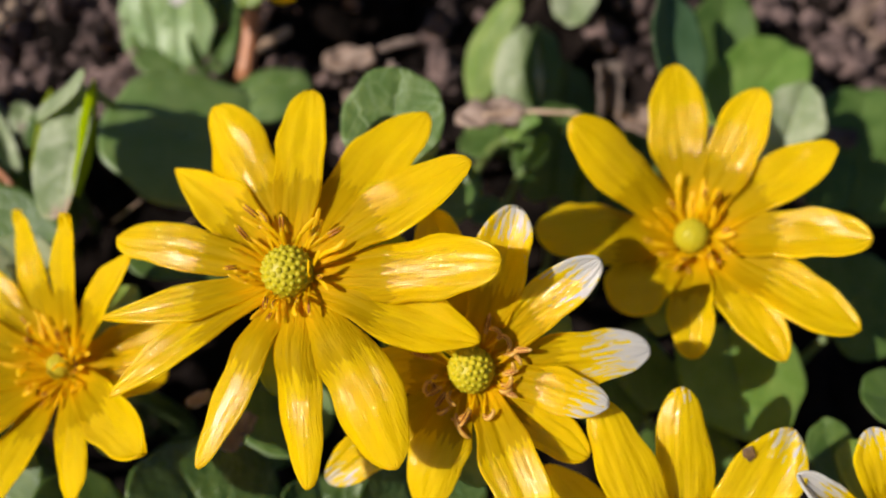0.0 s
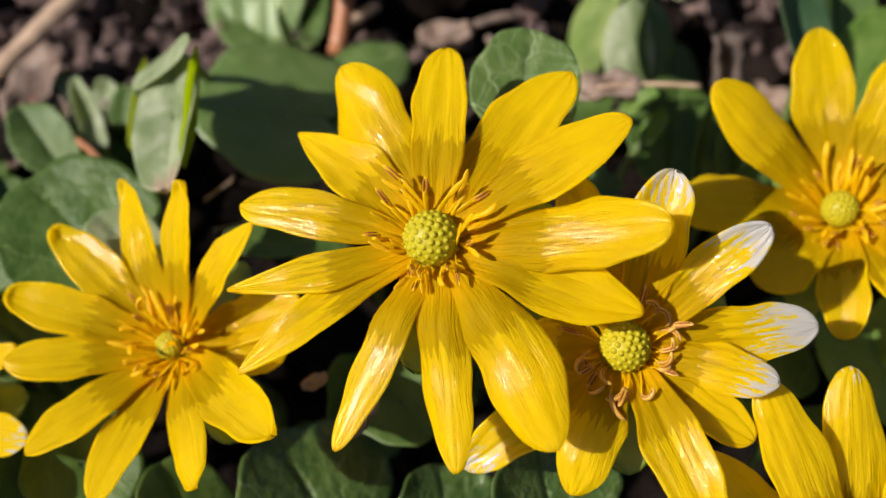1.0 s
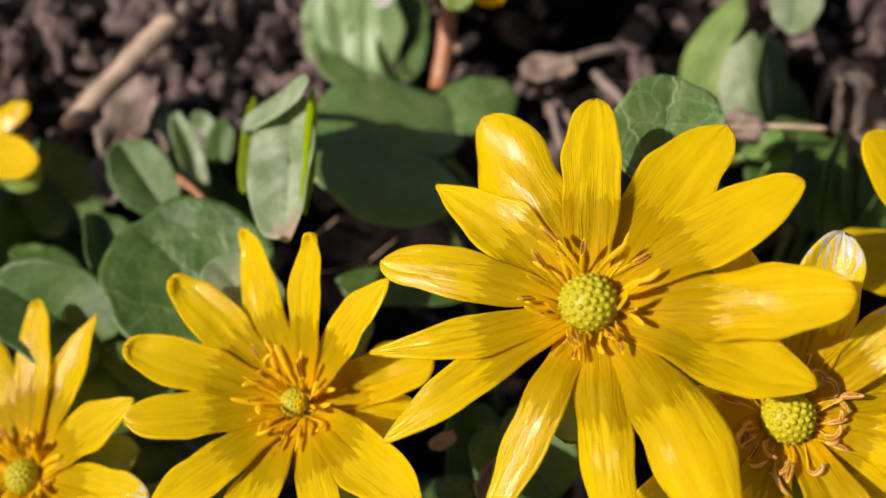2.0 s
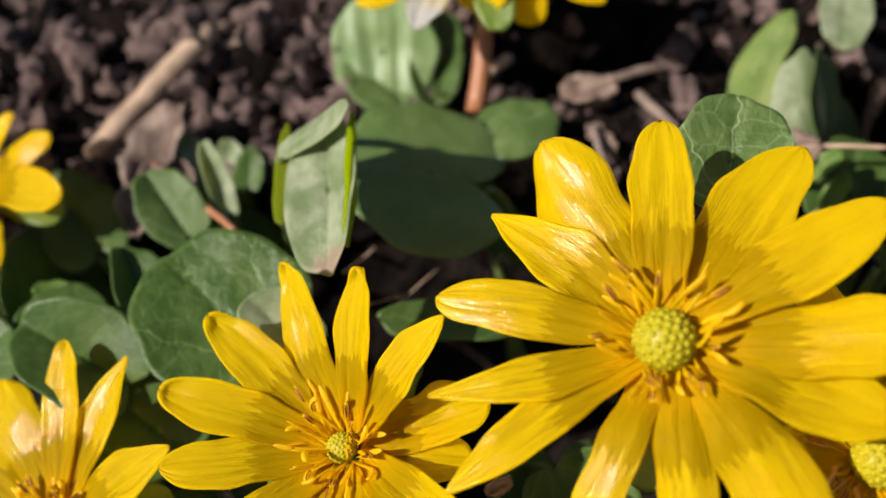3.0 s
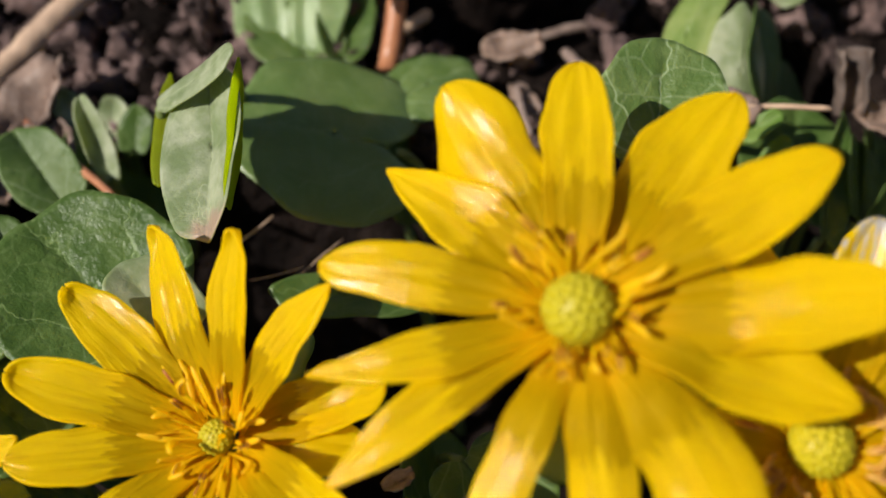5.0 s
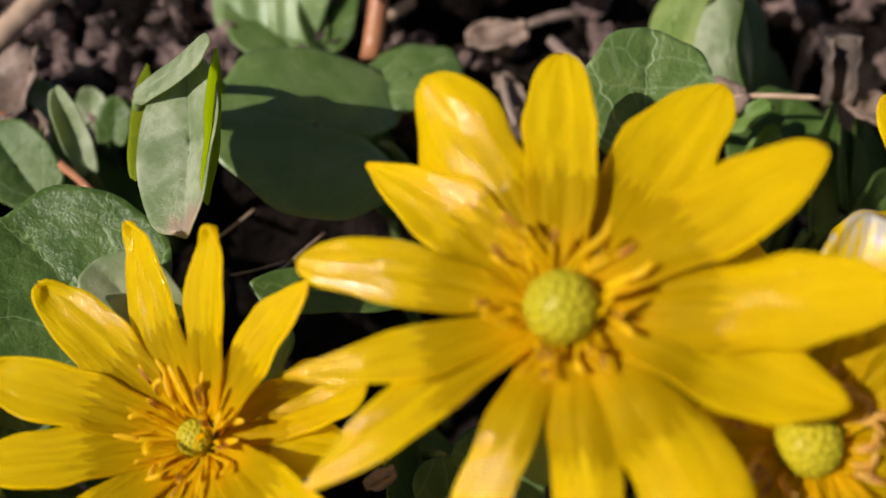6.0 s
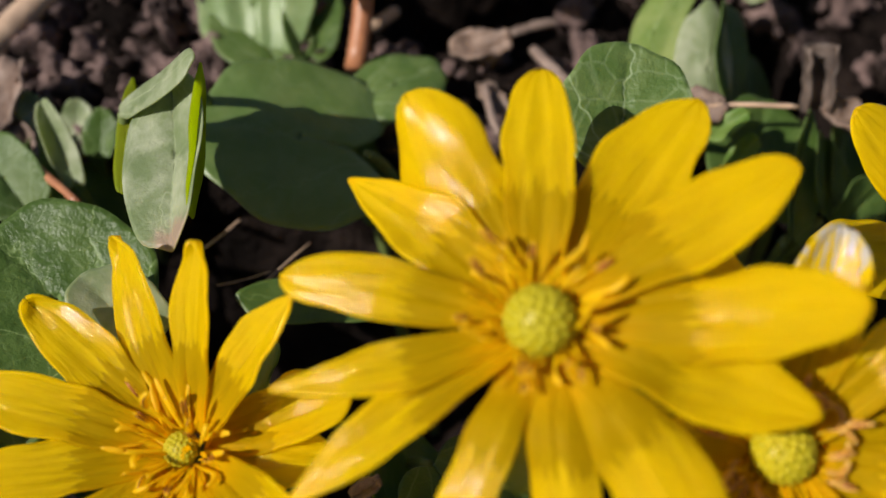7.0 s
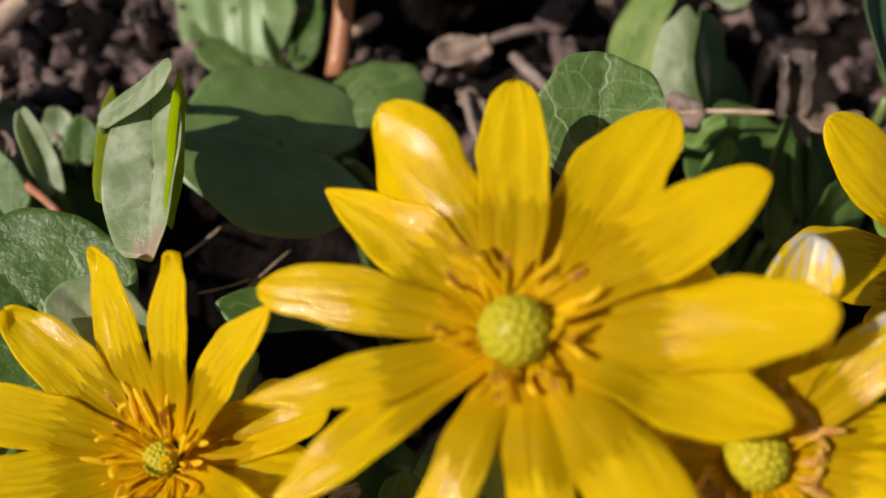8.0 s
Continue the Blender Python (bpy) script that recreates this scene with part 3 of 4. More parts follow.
# ---- dry bits ----
def twig(p, q, r, name, label, mat=None):
    rnd = random.Random(int(abs(p[0] * 9 + q[0] * 5)))
    p, q = Vector(p), Vector(q)
    pts = bend((0, 0, 0), q - p, rnd.uniform(0.0, 0.6), 14, rnd.uniform(-0.8, 0.8))
    pts = [v + Vector((rnd.uniform(-1, 1), rnd.uniform(-1, 1), rnd.uniform(-1, 1))) * r * 0.10 for v in pts]
    ob = new(name, tube_mesh(name, pts, [r * rnd.uniform(0.88, 1.1) * (1 if 0 < k < 14 else 0.8) for k in range(15)], 10))
    ob.data.materials.append(mat or (TWIG if name == "twig" else STRAW))
    ob.matrix_world = Matrix.Translation(p * MM)
    return tagged(ob, label, "plant debris", "dry stems")


def scrap(c, size, turn, label, curl=0.0, lean=None, mat=None):
    """A crumpled piece of dry leaf."""
    rnd = random.Random(int(abs(c[0] * 11 + c[1] * 3)))
    seed = Vector((rnd.uniform(0, 99), rnd.uniform(0, 99), 0))
    rows, uvs = [], []
    for i in range(15):
        row, uvrow = [], []
        for j in range(11):
            x, y = i / 7 - 1, j / 5 - 1
            w = math.sqrt(max(0.03, 1 - x * x * 0.9)) * (1 + 0.25 * noise.noise(Vector((x * 2, 3, 0)) + seed))
            px, py = x * size * 0.5, y * w * size * 0.27
            z = 0.16 * size * (y * w) ** 2 + size * 0.16 * noise.noise(Vector((x * 1.6, y * 1.2, 0)) + seed) + 0.08 * size * x * x
            if curl:
                r = size * 0.22 * (1 + 0.12 * x)
                py, z = r * math.sin(y * curl), z * 0.4 + r * (1 - math.cos(y * curl))
            row.append((px, py + size * 0.08 * noise.noise(Vector((x * 3, y * 2, 5)) + seed), z))
            uvrow.append((px, py))
        rows.append(row)
        uvs.append(uvrow)
    ob = new("dry_leaf", sheet_mesh("dry_leaf", rows, uvs, 0.3))
    ob.data.materials.append(mat or SCRAP)
    z = max(c[2], ground_height(c[0], c[1]) + 0.2)
    ob.matrix_world = pose(c[0] * MM, c[1] * MM, z * MM, rnd.uniform(-15, 15), rnd.uniform(-15, 15) if lean is None else lean, turn)
    return tagged(ob, label, "dry leaf", "dry leaf scraps")


# ---- the plants ----
flower_a = yellow_flower((-12.5, 47.2, 38.5), (-2.1, -1.9, 9.6), "fresh glossy yellow flower with thirteen narrow petals above its leaves", sepals=-102, strap=0.82)
petal(flower_a, 139, 18.8, -2.1, 5.6, point=0.9, base=0.35, peak=0.52, sweep=-0.5)
petal(flower_a, 118, 20.0, 0.5, 7.4, arch=-0.6, cup=-0.42, twist=-0.50, base=0.35, point=0.05)
petal(flower_a, 88, 19.2, -0.4, 5.2, cup=0.10, twist=0.0, base=0.62, point=0.1, sweep=0.2)
petal(flower_a, 55, 20.9, -3.5, 7.2, point=0.45, arch=0.5, cup=0.16, base=0.30, sweep=0.6)
petal(flower_a, 29, 19.9, 1.1, 5.9, point=0.3, base=0.32)
petal(flower_a, -1, 20.5, 1.9, 6.0, arch=0.0, twist=0.24, cup=-0.3, base=0.42)
petal(flower_a, -20, 18.8, -3.2, 6.2, point=0.6, base=0.45, knee=0.5, cup=0.2, twist=0.1)
petal(flower_a, -60, 20.5, -3.3, 6.6, arch=1.6, base=0.35, sweep=0.9, twist=0.17, knee=0.7, cup=-0.3)
petal(flower_a, -85, 19.6, -3.9, 4.4, arch=1.0, point=0.25, twist=0.28, cup=-0.36, base=0.78, knee=0.9)
petal(flower_a, -116, 19.8, -2.4, 3.7, arch=1.0, point=0.4, twist=0.2, cup=-0.22, base=0.75, knee=0.8)
petal(flower_a, -146, 20.6, 0.2, 4.0, arch=1.6, point=0.8, base=0.42, sweep=-0.3, cup=0.16)
petal(flower_a, -168, 19.0, 0.7, 3.7, arch=1.8, point=0.8, base=0.50, sweep=0.9, peak=0.48, cup=0.16)
petal(flower_a, 167, 18.7, 0.5, 4.5, arch=1.6, point=0.1, base=0.45, cup=-0.16, sweep=-0.3)

flower_b = yellow_flower((-39.1, 44.0, 22.0), (-3.8, -1.4, 9.1), "yellow flower with spreading orange stamens beside green leaves", stamens=38, spread=1.25, head=1.5, strap=0.85, inner=5)
petal(flower_b, 104, 17.1, 5.6, 5.4, point=0.4, hook=0.6, twist=-0.65, cup=0.05, arch=2.0)
petal(flower_b, 70, 15.0, 7.6, 4.2, point=0.4, hook=0.6)
petal(flower_b, 38, 15.4, 5.4, 4.6, point=0.7)
petal(flower_b, 18, 13.7, -2.8, 5.6, arch=0.4)
petal(flower_b, -4, 11.1, -3.9, 5.1)
petal(flower_b, -34, 18.8, 3.4, 5.6, hook=0.5)
petal(flower_b, -66, 16.0, 1.9, 4.5, hook=0.5)
petal(flower_b, -104, 16.2, 3.6, 5.0)
petal(flower_b, -135, 15.9, 5.4, 5.0)
petal(flower_b, -171, 14.9, 7.0, 4.7)
petal(flower_b, 163, 15.9, 7.7, 4.8, hook=0.4)
petal(flower_b, 135, 16.4, 6.7, 4.8, hook=0.6, twist=0.4)

flower_c = yellow_flower((29.2, 59.8, 25.0), (-3.5, -1.4, 9.3), "open yellow flower with ten petals over dark shade", stamens=34, spread=1.1, head=2.0)
petal(flower_c, 90, 18.8, 5.6, 6.4, twist=0.45, cup=0.10)
petal(flower_c, 59, 17.4, 4.0, 5.9, cup=0.3, twist=0.0)
petal(flower_c, 27, 17.9, 1.3, 5.6, cup=0.3, point=0.3, twist=0.15)
petal(flower_c, -9, 18.4, 1.2, 5.8)
petal(flower_c, -37, 19.9, -0.8, 6.1, cup=0.2, twist=-0.35)
petal(flower_c, -60, 16.8, -0.8, 5.4, point=0.3, cup=0.2, twist=-0.35)
petal(flower_c, -94, 13.7, -0.7, 5.0)
petal(flower_c, -138, 11.7, 1.3, 7.4)
petal(flower_c, -180, 15.8, 7.6, 7.2)
petal(flower_c, 135, 14.7, 12.0, 6.0)

flower_d = yellow_flower((4.8, 40.6, 31.5), (-1.0, -2.9, 9.5), "ageing yellow flower with white bleached petal tips and withered stamens", stamens=34, spread=0.85, head=2.4, withered=True, sepals=-88)
petal(flower_d, 74, 15.9, 3.9, 5.4, bleach=0.62, cup=0.5)
petal(flower_d, 39, 15.7, 4.8, 4.5, bleach=0.75, cup=0.3)
petal(flower_d, 8, 17.2, -1.3, 5.4, bleach=0.8, cup=0.2)
petal(flower_d, -14, 13.3, 1.3, 4.3, bleach=0.7)
petal(flower_d, -36, 13.6, -1.3, 4.3, bleach=0.1)
petal(flower_d, -66, 16.8, 2.4, 5.4, bleach=0.3, arch=2.5)
petal(flower_d, -110, 13.8, -1.4, 5.5, bleach=0.1, arch=2.5)
petal(flower_d, -177, 11.3, 0.7, 5.0)
petal(flower_d, -144, 18.2, -4.3, 4.9, bleach=0.5)
petal(flower_d, 106, 17.0, -2.9, 5.6, bleach=0.2, hook=0.5)

flower_e = yellow_flower((25.9, 21.3, 19.0), (-1.9, -2.8, 9.4), "yellow flower with cupped petals slightly bleached and a brown spot")
petal(flower_e, 111, 20.8, 8.3, 5.7, arch=3.5, cup=-0.2, bleach=0.25)
petal(flower_e, 89, 21.0, 4.7, 5.7, bleach=0.35, arch=2.0)
petal(flower_e, 58, 20.2, 3.3, 7.0, bleach=0.5, arch=2.0)
petal(flower_e, 135, 18.6, 4.9, 5.1)
petal(flower_e, 27, 17.4, 1.0, 5.2)
petal(flower_e, -143, 10.5, 2.5, 5.2)
petal(flower_e, -86, 8.6, 1.5, 5.4)
petal(flower_e, -25, 10.2, -0.4, 5.1)

flower_j = yellow_flower((47.4, 27.0, 22.0), (-1.9, -2.8, 9.4), "fading yellow flower with a shrivelled whitish petal", stamens=20)
petal(flower_j, 148, 12.4, 6.4, 3.0, bleach=0.9, cup=0.9)
petal(flower_j, 108, 11.6, 5.8, 4.9, bleach=0.55, arch=2.0)
petal(flower_j, 73, 11.7, 4.5, 5.1)
petal(flower_j, 33, 9.8, 4.2, 5.0)
petal(flower_j, -41, 8.4, 0.5, 5.1)
petal(flower_j, -94, 10.1, -1.0, 5.2)
petal(flower_j, -137, 10.5, -0.6, 5.3)

flower_f = yellow_flower((-68.1, 38.5, 12.5), (-3.7, -1.4, 9.2), "yellow flower with pointed upright petals near a round leaf", stamens=32, head=1.9)
petal(flower_f, 89, 18.2, 2.9, 4.6, point=0.3, hook=0.4)
petal(flower_f, 65, 17.9, 2.0, 4.9, point=0.8)
petal(flower_f, 24, 16.4, 2.8, 5.0, point=0.7)
petal(flower_f, -9, 17.5, 1.2, 5.1, bleach=0.5)
petal(flower_f, -40, 14.3, 0.4, 4.9)
petal(flower_f, -88, 13.5, 0.9, 5.0)
petal(flower_f, -138, 12.6, 1.8, 5.2)
petal(flower_f, 179, 15.8, 3.0, 5.4)
petal(flower_f, 146, 16.7, 2.9, 5.6)
petal(flower_f, 118, 16.7, 2.9, 5.3)

flower_g = yellow_flower((-88.4, 79.3, 12.0), (-2.8, -1.9, 9.4), "small yellow flower low over bare soil", stamens=24, head=1.6)
petal(flower_g, 54, 10.1, 1.9, 3.4)
petal(flower_g, 24, 12.4, 0.9, 3.8)
petal(flower_g, -13, 15.5, 1.6, 5.4)
petal(flower_g, -59, 14.2, 1.4, 5.0)
petal(flower_g, -111, 11.0, 1.2, 5.2)
petal(flower_g, -173, 11.4, 1.5, 5.4)
petal(flower_g, 143, 12.5, 2.4, 5.1)
petal(flower_g, 106, 11.4, 1.8, 4.4)

flower_h = yellow_flower((-28.3, 106.9, 26.0), (-2.0, -1.0, 9.8), "yellow flower with one white petal on a reddish stalk", stamens=30, base=(-28.1, 94.0, 9.0), red=True)
petal(flower_h, -149, 16.3, 0.6, 5.3, bleach=0.1)
petal(flower_h, -123, 13.5, -1.5, 4.9, bleach=1.0)
petal(flower_h, -85, 8.1, -4.4, 7.1, arch=2.5)
petal(flower_h, -49, 10.2, -7.7, 5.7)
petal(flower_h, -31, 17.2, -4.1, 5.1)
petal(flower_h, -6, 15.0, 3.3, 5.7)
petal(flower_h, 46, 11.4, 5.8, 5.8)
petal(flower_h, 104, 10.6, 6.6, 6.0)
petal(flower_h, 161, 13.8, 4.2, 6.1)

leaf((-47.3, 53.8, 17.0), (-60.1, 66.1, 19.0), 18.2, "broad round dark green leaf with pale veins", cup=1.2, veiny=0.85)
# The pale tint also lifts this leaf out of the petal shadow on it.
leaf((-43.4, 54.1, 19.0), (-50.0, 59.5, 22.0), 7.7, "small round green leaf lying over a larger one, tinted paler against petal shadow", tint=PALE, veiny=0.2)
folded_leaf = leaf((-43.8, 79.8, 25.0), (-41.6, 60.2, 25.0), 8.8, "upright pale green leaf with a withered brown tip", fold=0.28, tint=PALE, notch=0.05, roll=30, veiny=0.6, wither=0.75)
# Both edges of the folded leaf carry the sun's glow in their tint.
leaf((-39.9, 62.6, 26.6), (-40.5, 78.0, 28.2), 2.8, "thin upturned leaf edge, sun shining through put into its lime tint", fold=0.0, roll=75, tint=GLOW, notch=0.0, on=folded_leaf, wave=0.0, cup=0.0)
leaf((-48.4, 69.0, 20.6), (-48.7, 81.4, 22.0), 1.9, "thin upturned leaf edge, sun shining through put into its lime tint", fold=0.0, tint=GLOW, notch=0.0, on=folded_leaf, wave=0.0, cup=0.0)
leaf((-49.1, 76.5, 23.0), (-40.3, 76.7, 31.0), 3.9, "small pale leaf lobe curling over", tint=PALE, fold=-0.15, notch=0.05, cup=0.1, wave=0.15)
leaf((-23.8, 79.6, 12.0), (-43.5, 80.5, 17.6), 21.0, "large smooth dark green heart-shaped leaf", notch=0.46, cup=-0.8, fold=0.0, veiny=0.3, tint=SMOOTH)
leaf((-27.9, 86.5, 12.0), (-18.0, 91.8, 12.0), 9.5, "green leaf behind a larger one", cup=-1.0, tint=MID)
leaf((-4.6, 62.6, 33.0), (-3.3, 73.9, 36.0), 11.2, "round glossy green leaf with pale branching veins", cup=1.0, fold=0.03, veiny=0.9, tint=MID)
leaf((-39.7, 96.9, 6.0), (-40.7, 108.7, 16.0), 14.1, "broad green leaf with shining lengthwise folds", tint=SHINY, fold=0.0, veiny=0.2, notch=0.1, pleat=0.5, roll=-8)
leaf((-36.8, 94.9, 7.0), (-42.8, 106.9, 10.0), 11.8, "sunlit green leaf under glossy upright ones", tint=MID, fold=0.1)
leaf((-34.1, 96.0, 7.0), (-33.5, 111.2, 10.0), 7.2, "upright green leaf beside a reddish stalk", fold=0.5, roll=15)
leaf((5.2, 88.0, 12.0), (10.8, 103.0, 18.0), 6.0, "curled yellow-green young leaf", fold=-0.45, tint=YOUNG, notch=0.05, roll=-20, bow=-2.4)
leaf((10.9, 83.6, 12.0), (11.4, 97.0, 17.5), 7.0, "arched pale green young leaf", fold=-0.45, tint=PALE, notch=0.05, roll=12)
leaf((20.0, 112.0, 15.0), (18.4, 101.8, 12.3), 7.0, "pale green leaf over dark soil", tint=PALE, notch=0.1)
leaf((13.8, 86.0, 11.0), (14.0, 99.0, 15.6), 8.5, "dark green leaf folded behind a young one", fold=0.1, roll=50, notch=0.05)
leaf((15.5, 73.3, 8.7), (17.6, 87.9, 11.8), 12.9, "dark green leaf with a sunlit edge", fold=0.15, roll=8)
leaf((-1.2, 67.8, 17.0), (5.5, 70.9, 20.0), 9.6, "dark green leaf beneath a flower")
leaf((8.7, 69.2, 13.0), (4.4, 70.8, 13.0), 4.7, "small dark green leaf")
leaf((10.1, 85.4, 9.0), (3.1, 82.4, 9.0), 5.8, "small dark green leaf lying on soil")
leaf((30.4, 82.0, 19.2), (30.2, 99.0, 23.0), 9.4, "broad dull bluish green leaf over soil", cup=0.6, fold=0.25, roll=36, tint=COOL, veiny=0.25)
leaf((38.4, 90.0, 10.0), (40.9, 106.8, 14.0), 9.8, "bluish green leaf above bare soil", fold=0.3, veiny=0.2)
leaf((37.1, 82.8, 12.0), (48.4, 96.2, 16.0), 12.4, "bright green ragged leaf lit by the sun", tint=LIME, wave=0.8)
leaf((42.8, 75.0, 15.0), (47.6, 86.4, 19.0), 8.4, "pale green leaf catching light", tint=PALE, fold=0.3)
leaf((55.6, 73.7, 5.0), (60.5, 94.2, 9.0), 16.0, "dark bluish green leaf near the soil")
# Sunlight on its right half is put into the lime tint.
leaf((35.6, 56.9, 11.0), (36.7, 40.2, 13.0), 14.9, "rounded green leaf half in shade, sunlit brightness put into its lime tint", cup=1.0, tint=LIME)
leaf((56.7, 44.3, 13.0), (48.8, 46.1, 15.0), 7.6, "sunlit green leaf beside yellow petals")
leaf((45.9, 35.3, 12.0), (44.0, 42.5, 15.0), 6.0, "sunlit green leaf beside yellow petals")
leaf((0.4, 27.9, 12.0), (-1.9, 37.3, 17.0), 15.4, "veined bluish green leaf with a pale edge", cup=1.4, veiny=0.9, roll=20, tint=WET)
leaf((-21.1, 28.3, 8.0), (-30.3, 38.9, 11.0), 18.9, "glossy dark green leaf with impressed veins", wave=1.1, veiny=0.9, roll=24, tint=WET)
leaf((-10.8, 28.2, 9.0), (-11.8, 36.3, 11.0), 11.9, "glossy dark green leaf with impressed veins", wave=0.9, veiny=0.9, roll=24, tint=WET)
leaf((-35.2, 25.9, 9.0), (-41.4, 35.4, 12.0), 10.9, "dark green leaf in shade", roll=35)
leaf((-20.1, 47.4, 10.0), (-12.6, 39.0, 11.0), 11.1, "dark green leaf in shade")
leaf((-55.0, 41.1, 8.0), (-46.6, 30.3, 8.0), 12.9, "dark green leaf in shade")
leaf((26.7, 44.0, 8.0), (19.1, 53.9, 9.0), 14.0, "dark green leaf in shade")
leaf((33.5, 33.5, 7.0), (26.7, 44.0, 8.0), 13.5, "dark green leaf in shade")
leaf((48.9, 55.9, 6.0), (57.4, 66.4, 8.0), 16.1, "dark bluish green leaf near the soil")
leaf((-61.6, 52.8, 13.0), (-75.1, 58.9, 17.0), 11.0, "folded dark green leaf with a pale upper edge", fold=0.45, roll=-8, veiny=0.3)
leaf((-73.2, 73.6, 4.0), (-82.4, 85.1, 6.0), 11.4, "dark green leaf in shade")
leaf((-60.5, 72.8, 10.0), (-66.8, 80.3, 14.0), 7.5, "pale grey-green leaf among dry stems", tint=MID, fold=0.3)
leaf((-56.8, 77.1, 9.0), (-60.4, 84.4, 15.0), 3.0, "narrow folded pale leaf", tint=PALE, fold=0.7)
leaf((-56.3, 46.9, 10.0), (-65.4, 52.7, 13.0), 10.7, "dark bluish green leaf")
leaf((-70.7, 64.0, 9.0), (-77.6, 66.3, 11.0), 4.1, "small bright green leaf", tint=LIME)
leaf((-59.9, 56.5, 12.0), (-67.1, 69.2, 15.0), 6.8, "dark green folded leaf", fold=0.6, roll=25)
leaf((-86.2, 53.4, 9.0), (-78.6, 60.9, 12.0), 13.1, "dark green leaf close to soil")
leaf((-23.0, 62.6, 12.0), (-37.8, 61.2, 14.0), 5.6, "dark green leaf under a flower")
leaf((-62.9, 87.2, 6.0), (-66.7, 91.0, 8.0), 3.6, "tiny pale seedling leaf", tint=PALE)
leaf((-59.5, 85.9, 6.0), (-59.0, 89.3, 9.0), 3.9, "tiny pale seedling leaf", tint=PALE)
leaf((-56.6, 83.3, 6.0), (-56.0, 88.0, 9.0), 4.2, "tiny green seedling leaf")
leaf((9.0, 79.6, 15.6), (13.4, 81.4, 17.6), 2.6, "small bright green leaf under pale straw", tint=LIME, notch=0.1)
leaf((11.6, 77.2, 13.0), (14.6, 80.2, 15.4), 2.6, "small bright green leaf under pale straw", tint=LIME, notch=0.1)
leaf((20.0, 78.8, 8.0), (14.5, 85.4, 10.0), 6.9, "small dark green leaf")
leaf((18.1, 70.3, 9.0), (21.4, 84.7, 14.0), 4.6, "narrow dark green leaf", fold=0.4, roll=35)
leaf((25.0, 73.5, 6.0), (30.4, 78.9, 8.0), 8.7, "dark green leaf in shade", roll=50)

twig((-77.4, 88.1, 6.5), (-64.7, 109.1, 8.0), 1.70, "straw_stalk", "thick pale dry straw stalk lying on soil")
twig((-7.3, 97.3, 9.0), (-3.3, 89.8, 11.0), 0.67, "twig", "short greyish brown twig")
twig((6.0, 82.3, 17.0), (18.6, 82.4, 17.4), 0.30, "straw", "thin pale bent straw under a leaf")
twig((-68.1, 85.3, 9.0), (-54.9, 72.7, 13.0), 0.44, "leaf_stalk", "thin reddish brown leaf stalk", mat=STALK_RED)
twig((-43.3, 71.1, 7.0), (-39.6, 74.1, 8.0), 0.13, "rootlet", "thin pale dry rootlet in shade")
twig((-41.0, 65.6, 9.0), (-35.7, 67.3, 9.0), 0.08, "rootlet", "thin pale dry rootlet in shade")
twig((-37.4, 65.2, 8.0), (-32.0, 71.3, 8.0), 0.09, "rootlet", "thin pale dry rootlet in shade")
scrap((-13.4, 98.4, 8.0), 7.4, 10, "curled beige scrap of dry leaf")
scrap((23.1, 90.3, 13.0), 7.3, 95, "curled grey-brown dry leaf", curl=2.2, lean=-50, mat=BROWN)
scrap((28.1, 86.3, 10.0), 8.3, -20, "greyish dry leaf scrap")
scrap((-19.7, 38.0, 19.0), 4.9, 60, "small shrivelled brown leaf scrap")
scrap((-24.9, 42.1, 18.0), 2.8, 30, "small shrivelled brown leaf scrap")
scrap((-70.2, 91.1, 6.0), 8.0, 100, "brownish dry leaf scrap")
scrap((-43.3, 102.0, 6.0), 4.5, 20, "brownish dry leaf scrap")
scrap((7.0, 82.3, 16.0), 8.9, 5, "torn pale dry sheath beneath a young leaf")
scrap((64.5, 108.7, 4.0), 13.0, 40, "pale brown dry leaf scrap on soil")
scrap((-13.5, 100.1, 6.0), 5.9, -40, "pale brown dry leaf scrap on soil")
brown_spot(flower_e, (31.3, 33.9, 28.35), 0.58)
twig((-13.0, 92.9, 8.0), (-11.9, 84.1, 10.0), 0.49, "twig", "short greyish brown twig")
twig((-9.4, 102.5, 6.0), (-3.7, 104.4, 6.0), 0.56, "twig", "short greyish brown twig")
twig((-92.6, 109.8, 5.0), (-87.2, 114.2, 5.0), 0.79, "straw", "broken piece of pale straw on soil")
twig((-23.7, 107.0, 5.0), (-27.8, 102.2, 6.0), 0.78, "straw", "broken piece of pale straw on soil")
scrap((-68.1, 80.1, 8.0), 9.6, 80, "torn beige dry leaf among small leaves")
scrap((-61.4, 110.0, 5.0), 7.1, 50, "brownish dry leaf scrap")
scrap((-12.1, 91.2, 7.0), 5.2, -60, "brownish dry leaf scrap")
leaf((-63.9, 43.5, 8.0), (-72.4, 52.5, 10.0), 13.4, "dark green leaf in shade")
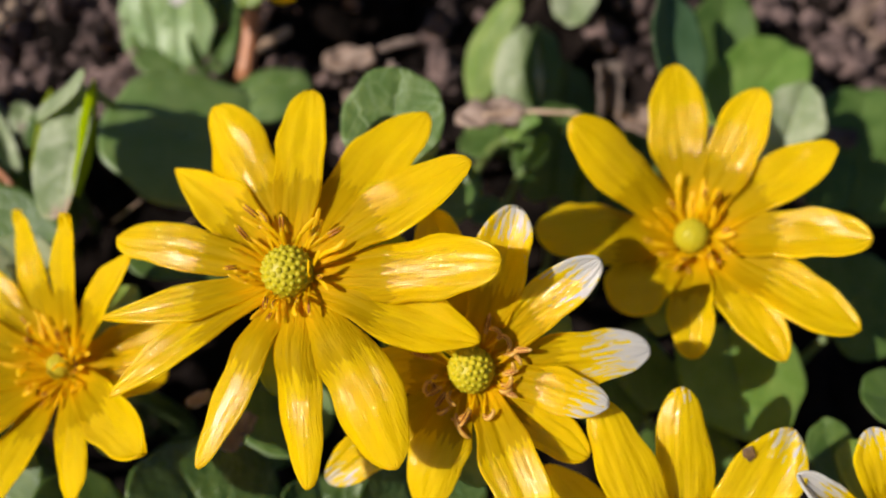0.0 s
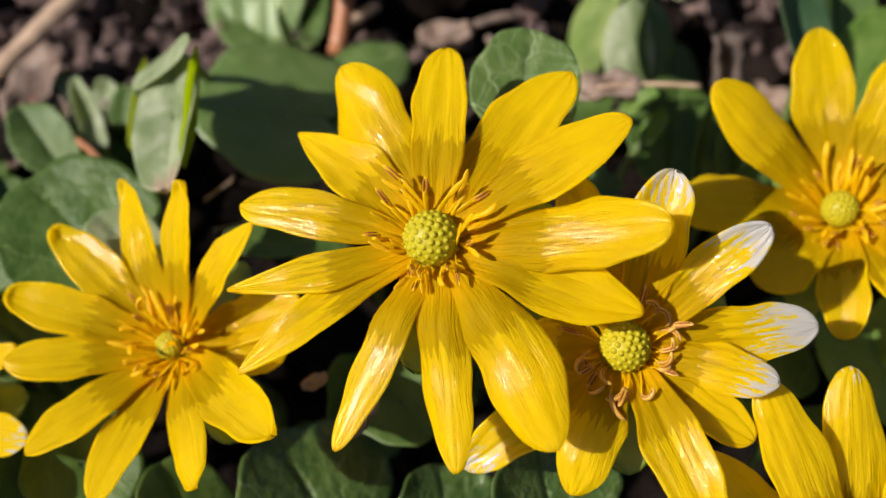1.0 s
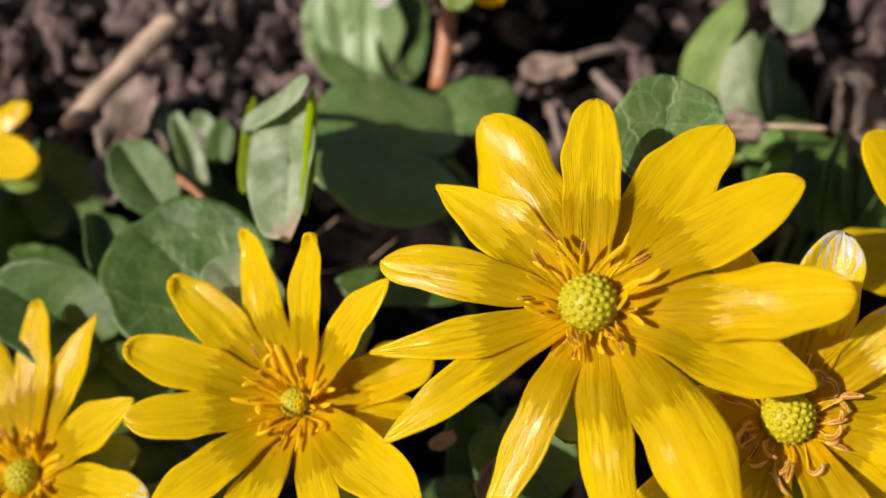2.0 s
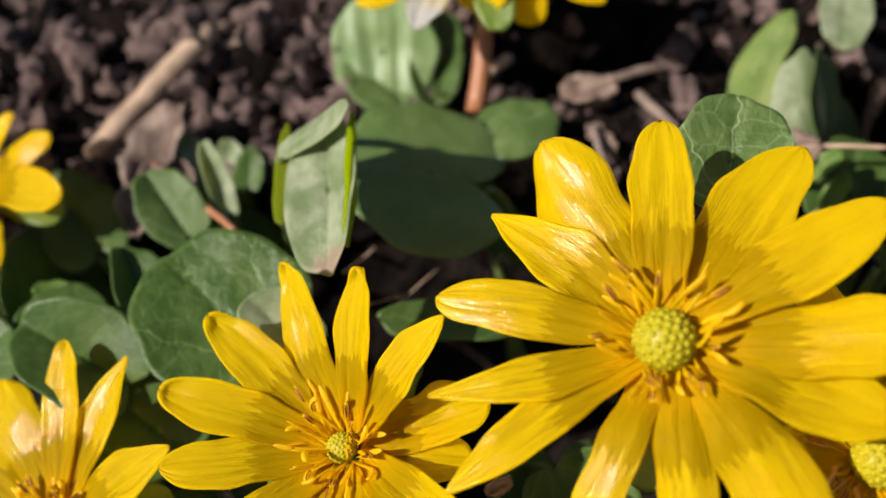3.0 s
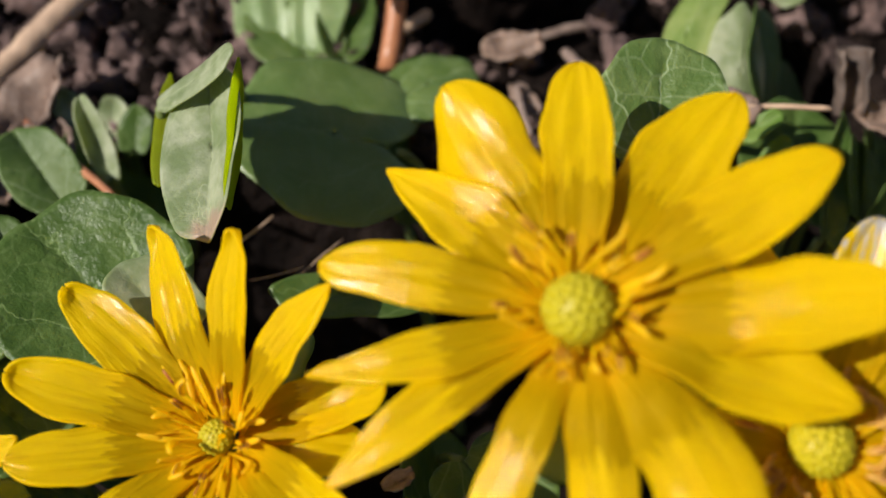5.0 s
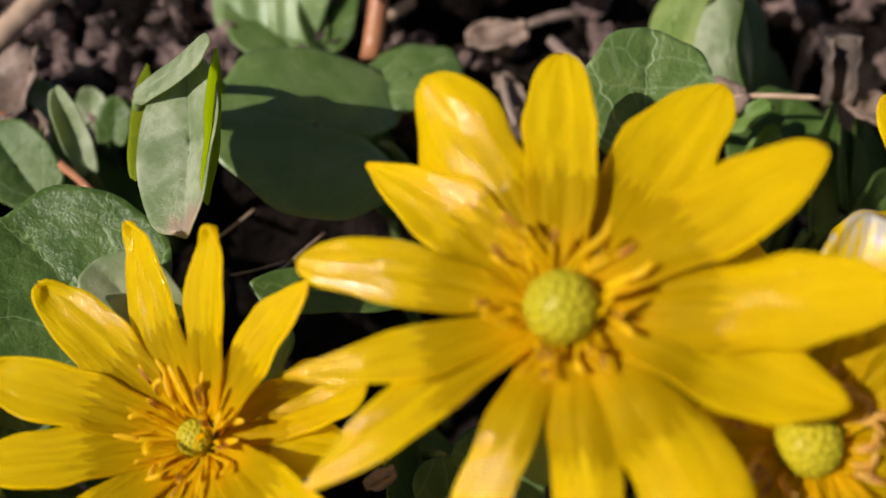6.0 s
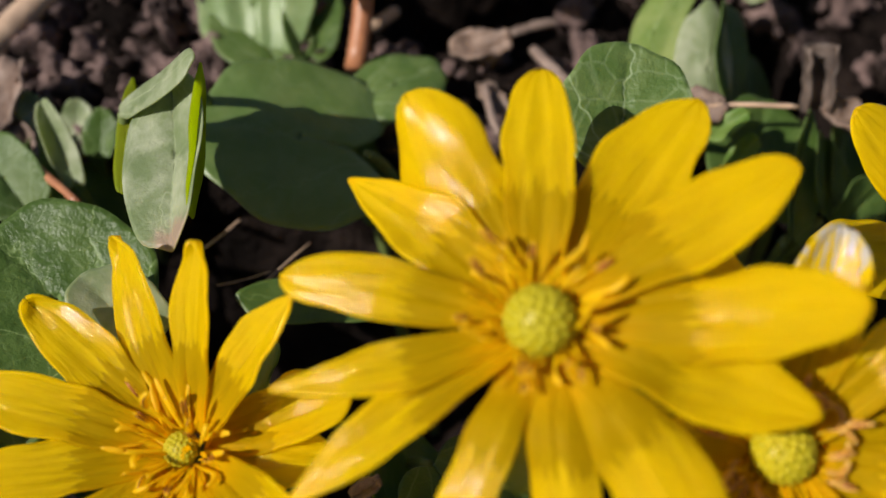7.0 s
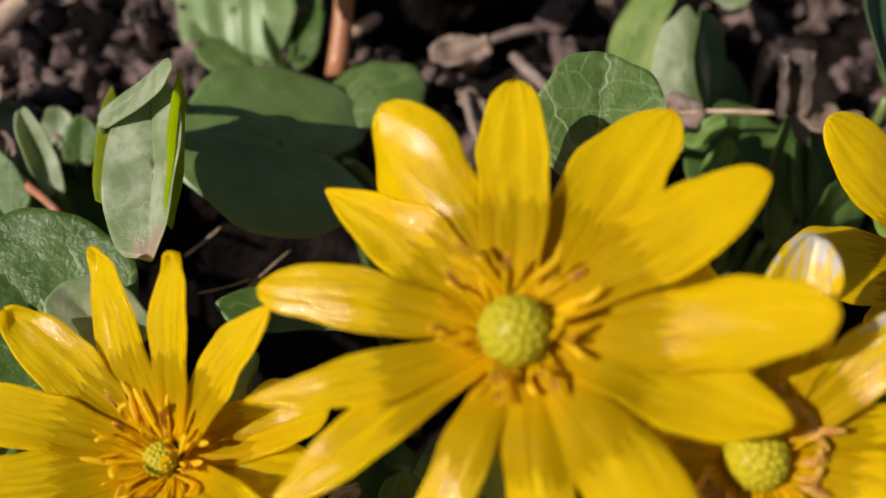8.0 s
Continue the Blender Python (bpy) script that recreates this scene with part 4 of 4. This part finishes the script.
leaf((-53.3, 52.2, 9.0), (-64.3, 52.3, 11.0), 9.5, "dark green leaf in shade")
leaf((-70.2, 59.2, 8.0), (-77.8, 64.2, 11.0), 11.4, "dark green leaf in shade")
# Steep leaves added to fill the gaps with shade, turned off the sun.
leaf((-57.9, 32.7, 2.0), (-60.5, 46.8, 4.0), 16.2, "dark green leaf in shade", roll=52, fold=0.1)
leaf((-21.2, 39.2, 2.0), (-22.0, 51.8, 4.0), 14.1, "dark green leaf in shade", roll=52, fold=0.1)
leaf((-25.7, 29.4, 1.0), (-26.7, 43.1, 3.0), 15.9, "dark green leaf in shade", roll=52, fold=0.1)
leaf((-57.9, 47.1, 0.0), (-60.5, 61.6, 2.0), 15.9, "dark green leaf in shade", roll=52, fold=0.1)
leaf((-77.5, 62.8, 2.0), (-80.8, 78.3, 4.0), 16.4, "dark green leaf in shade", roll=52, fold=0.1)
leaf((-56.1, 45.9, -2.0), (-58.4, 61.3, 0.0), 17.2, "dark green leaf in shade", roll=52, fold=0.1)
leaf((8.5, 53.4, 0.0), (8.4, 69.1, 2.0), 17.0, "dark green leaf in shade", roll=52, fold=0.1)
leaf((-27.8, 28.2, 0.0), (-29.3, 43.1, 2.0), 17.1, "dark green leaf in shade", roll=52, fold=0.1)
leaf((-57.3, 70.5, 2.0), (-60.7, 88.2, 4.0), 18.1, "dark green leaf in shade", roll=52, fold=0.1)
leaf((27.2, 75.6, 3.0), (29.4, 89.3, 5.0), 14.1, "dark green leaf in shade", roll=52, fold=0.1)
leaf((-24.9, 75.7, 2.0), (-25.1, 88.4, 4.0), 13.2, "dark green leaf in shade", roll=52, fold=0.1)
scrap((-67.7, 87.0, 9.0), 13.1, 75, "pale dry leaf sheath between leaves")
scrap((-64.0, 81.5, 9.0), 7.4, 100, "pale dry leaf sheath between leaves")
# Two more added leaves, turned off the sun where only deep shade lies.
leaf((18.4, 88.1, 4.0), (19.4, 100.1, 6.0), 12.0, "dark green leaf in shade", roll=52, fold=0.1)
leaf((23.1, 73.7, 8.0), (24.6, 84.3, 10.0), 11.2, "dark green leaf in shade", roll=52, fold=0.1)
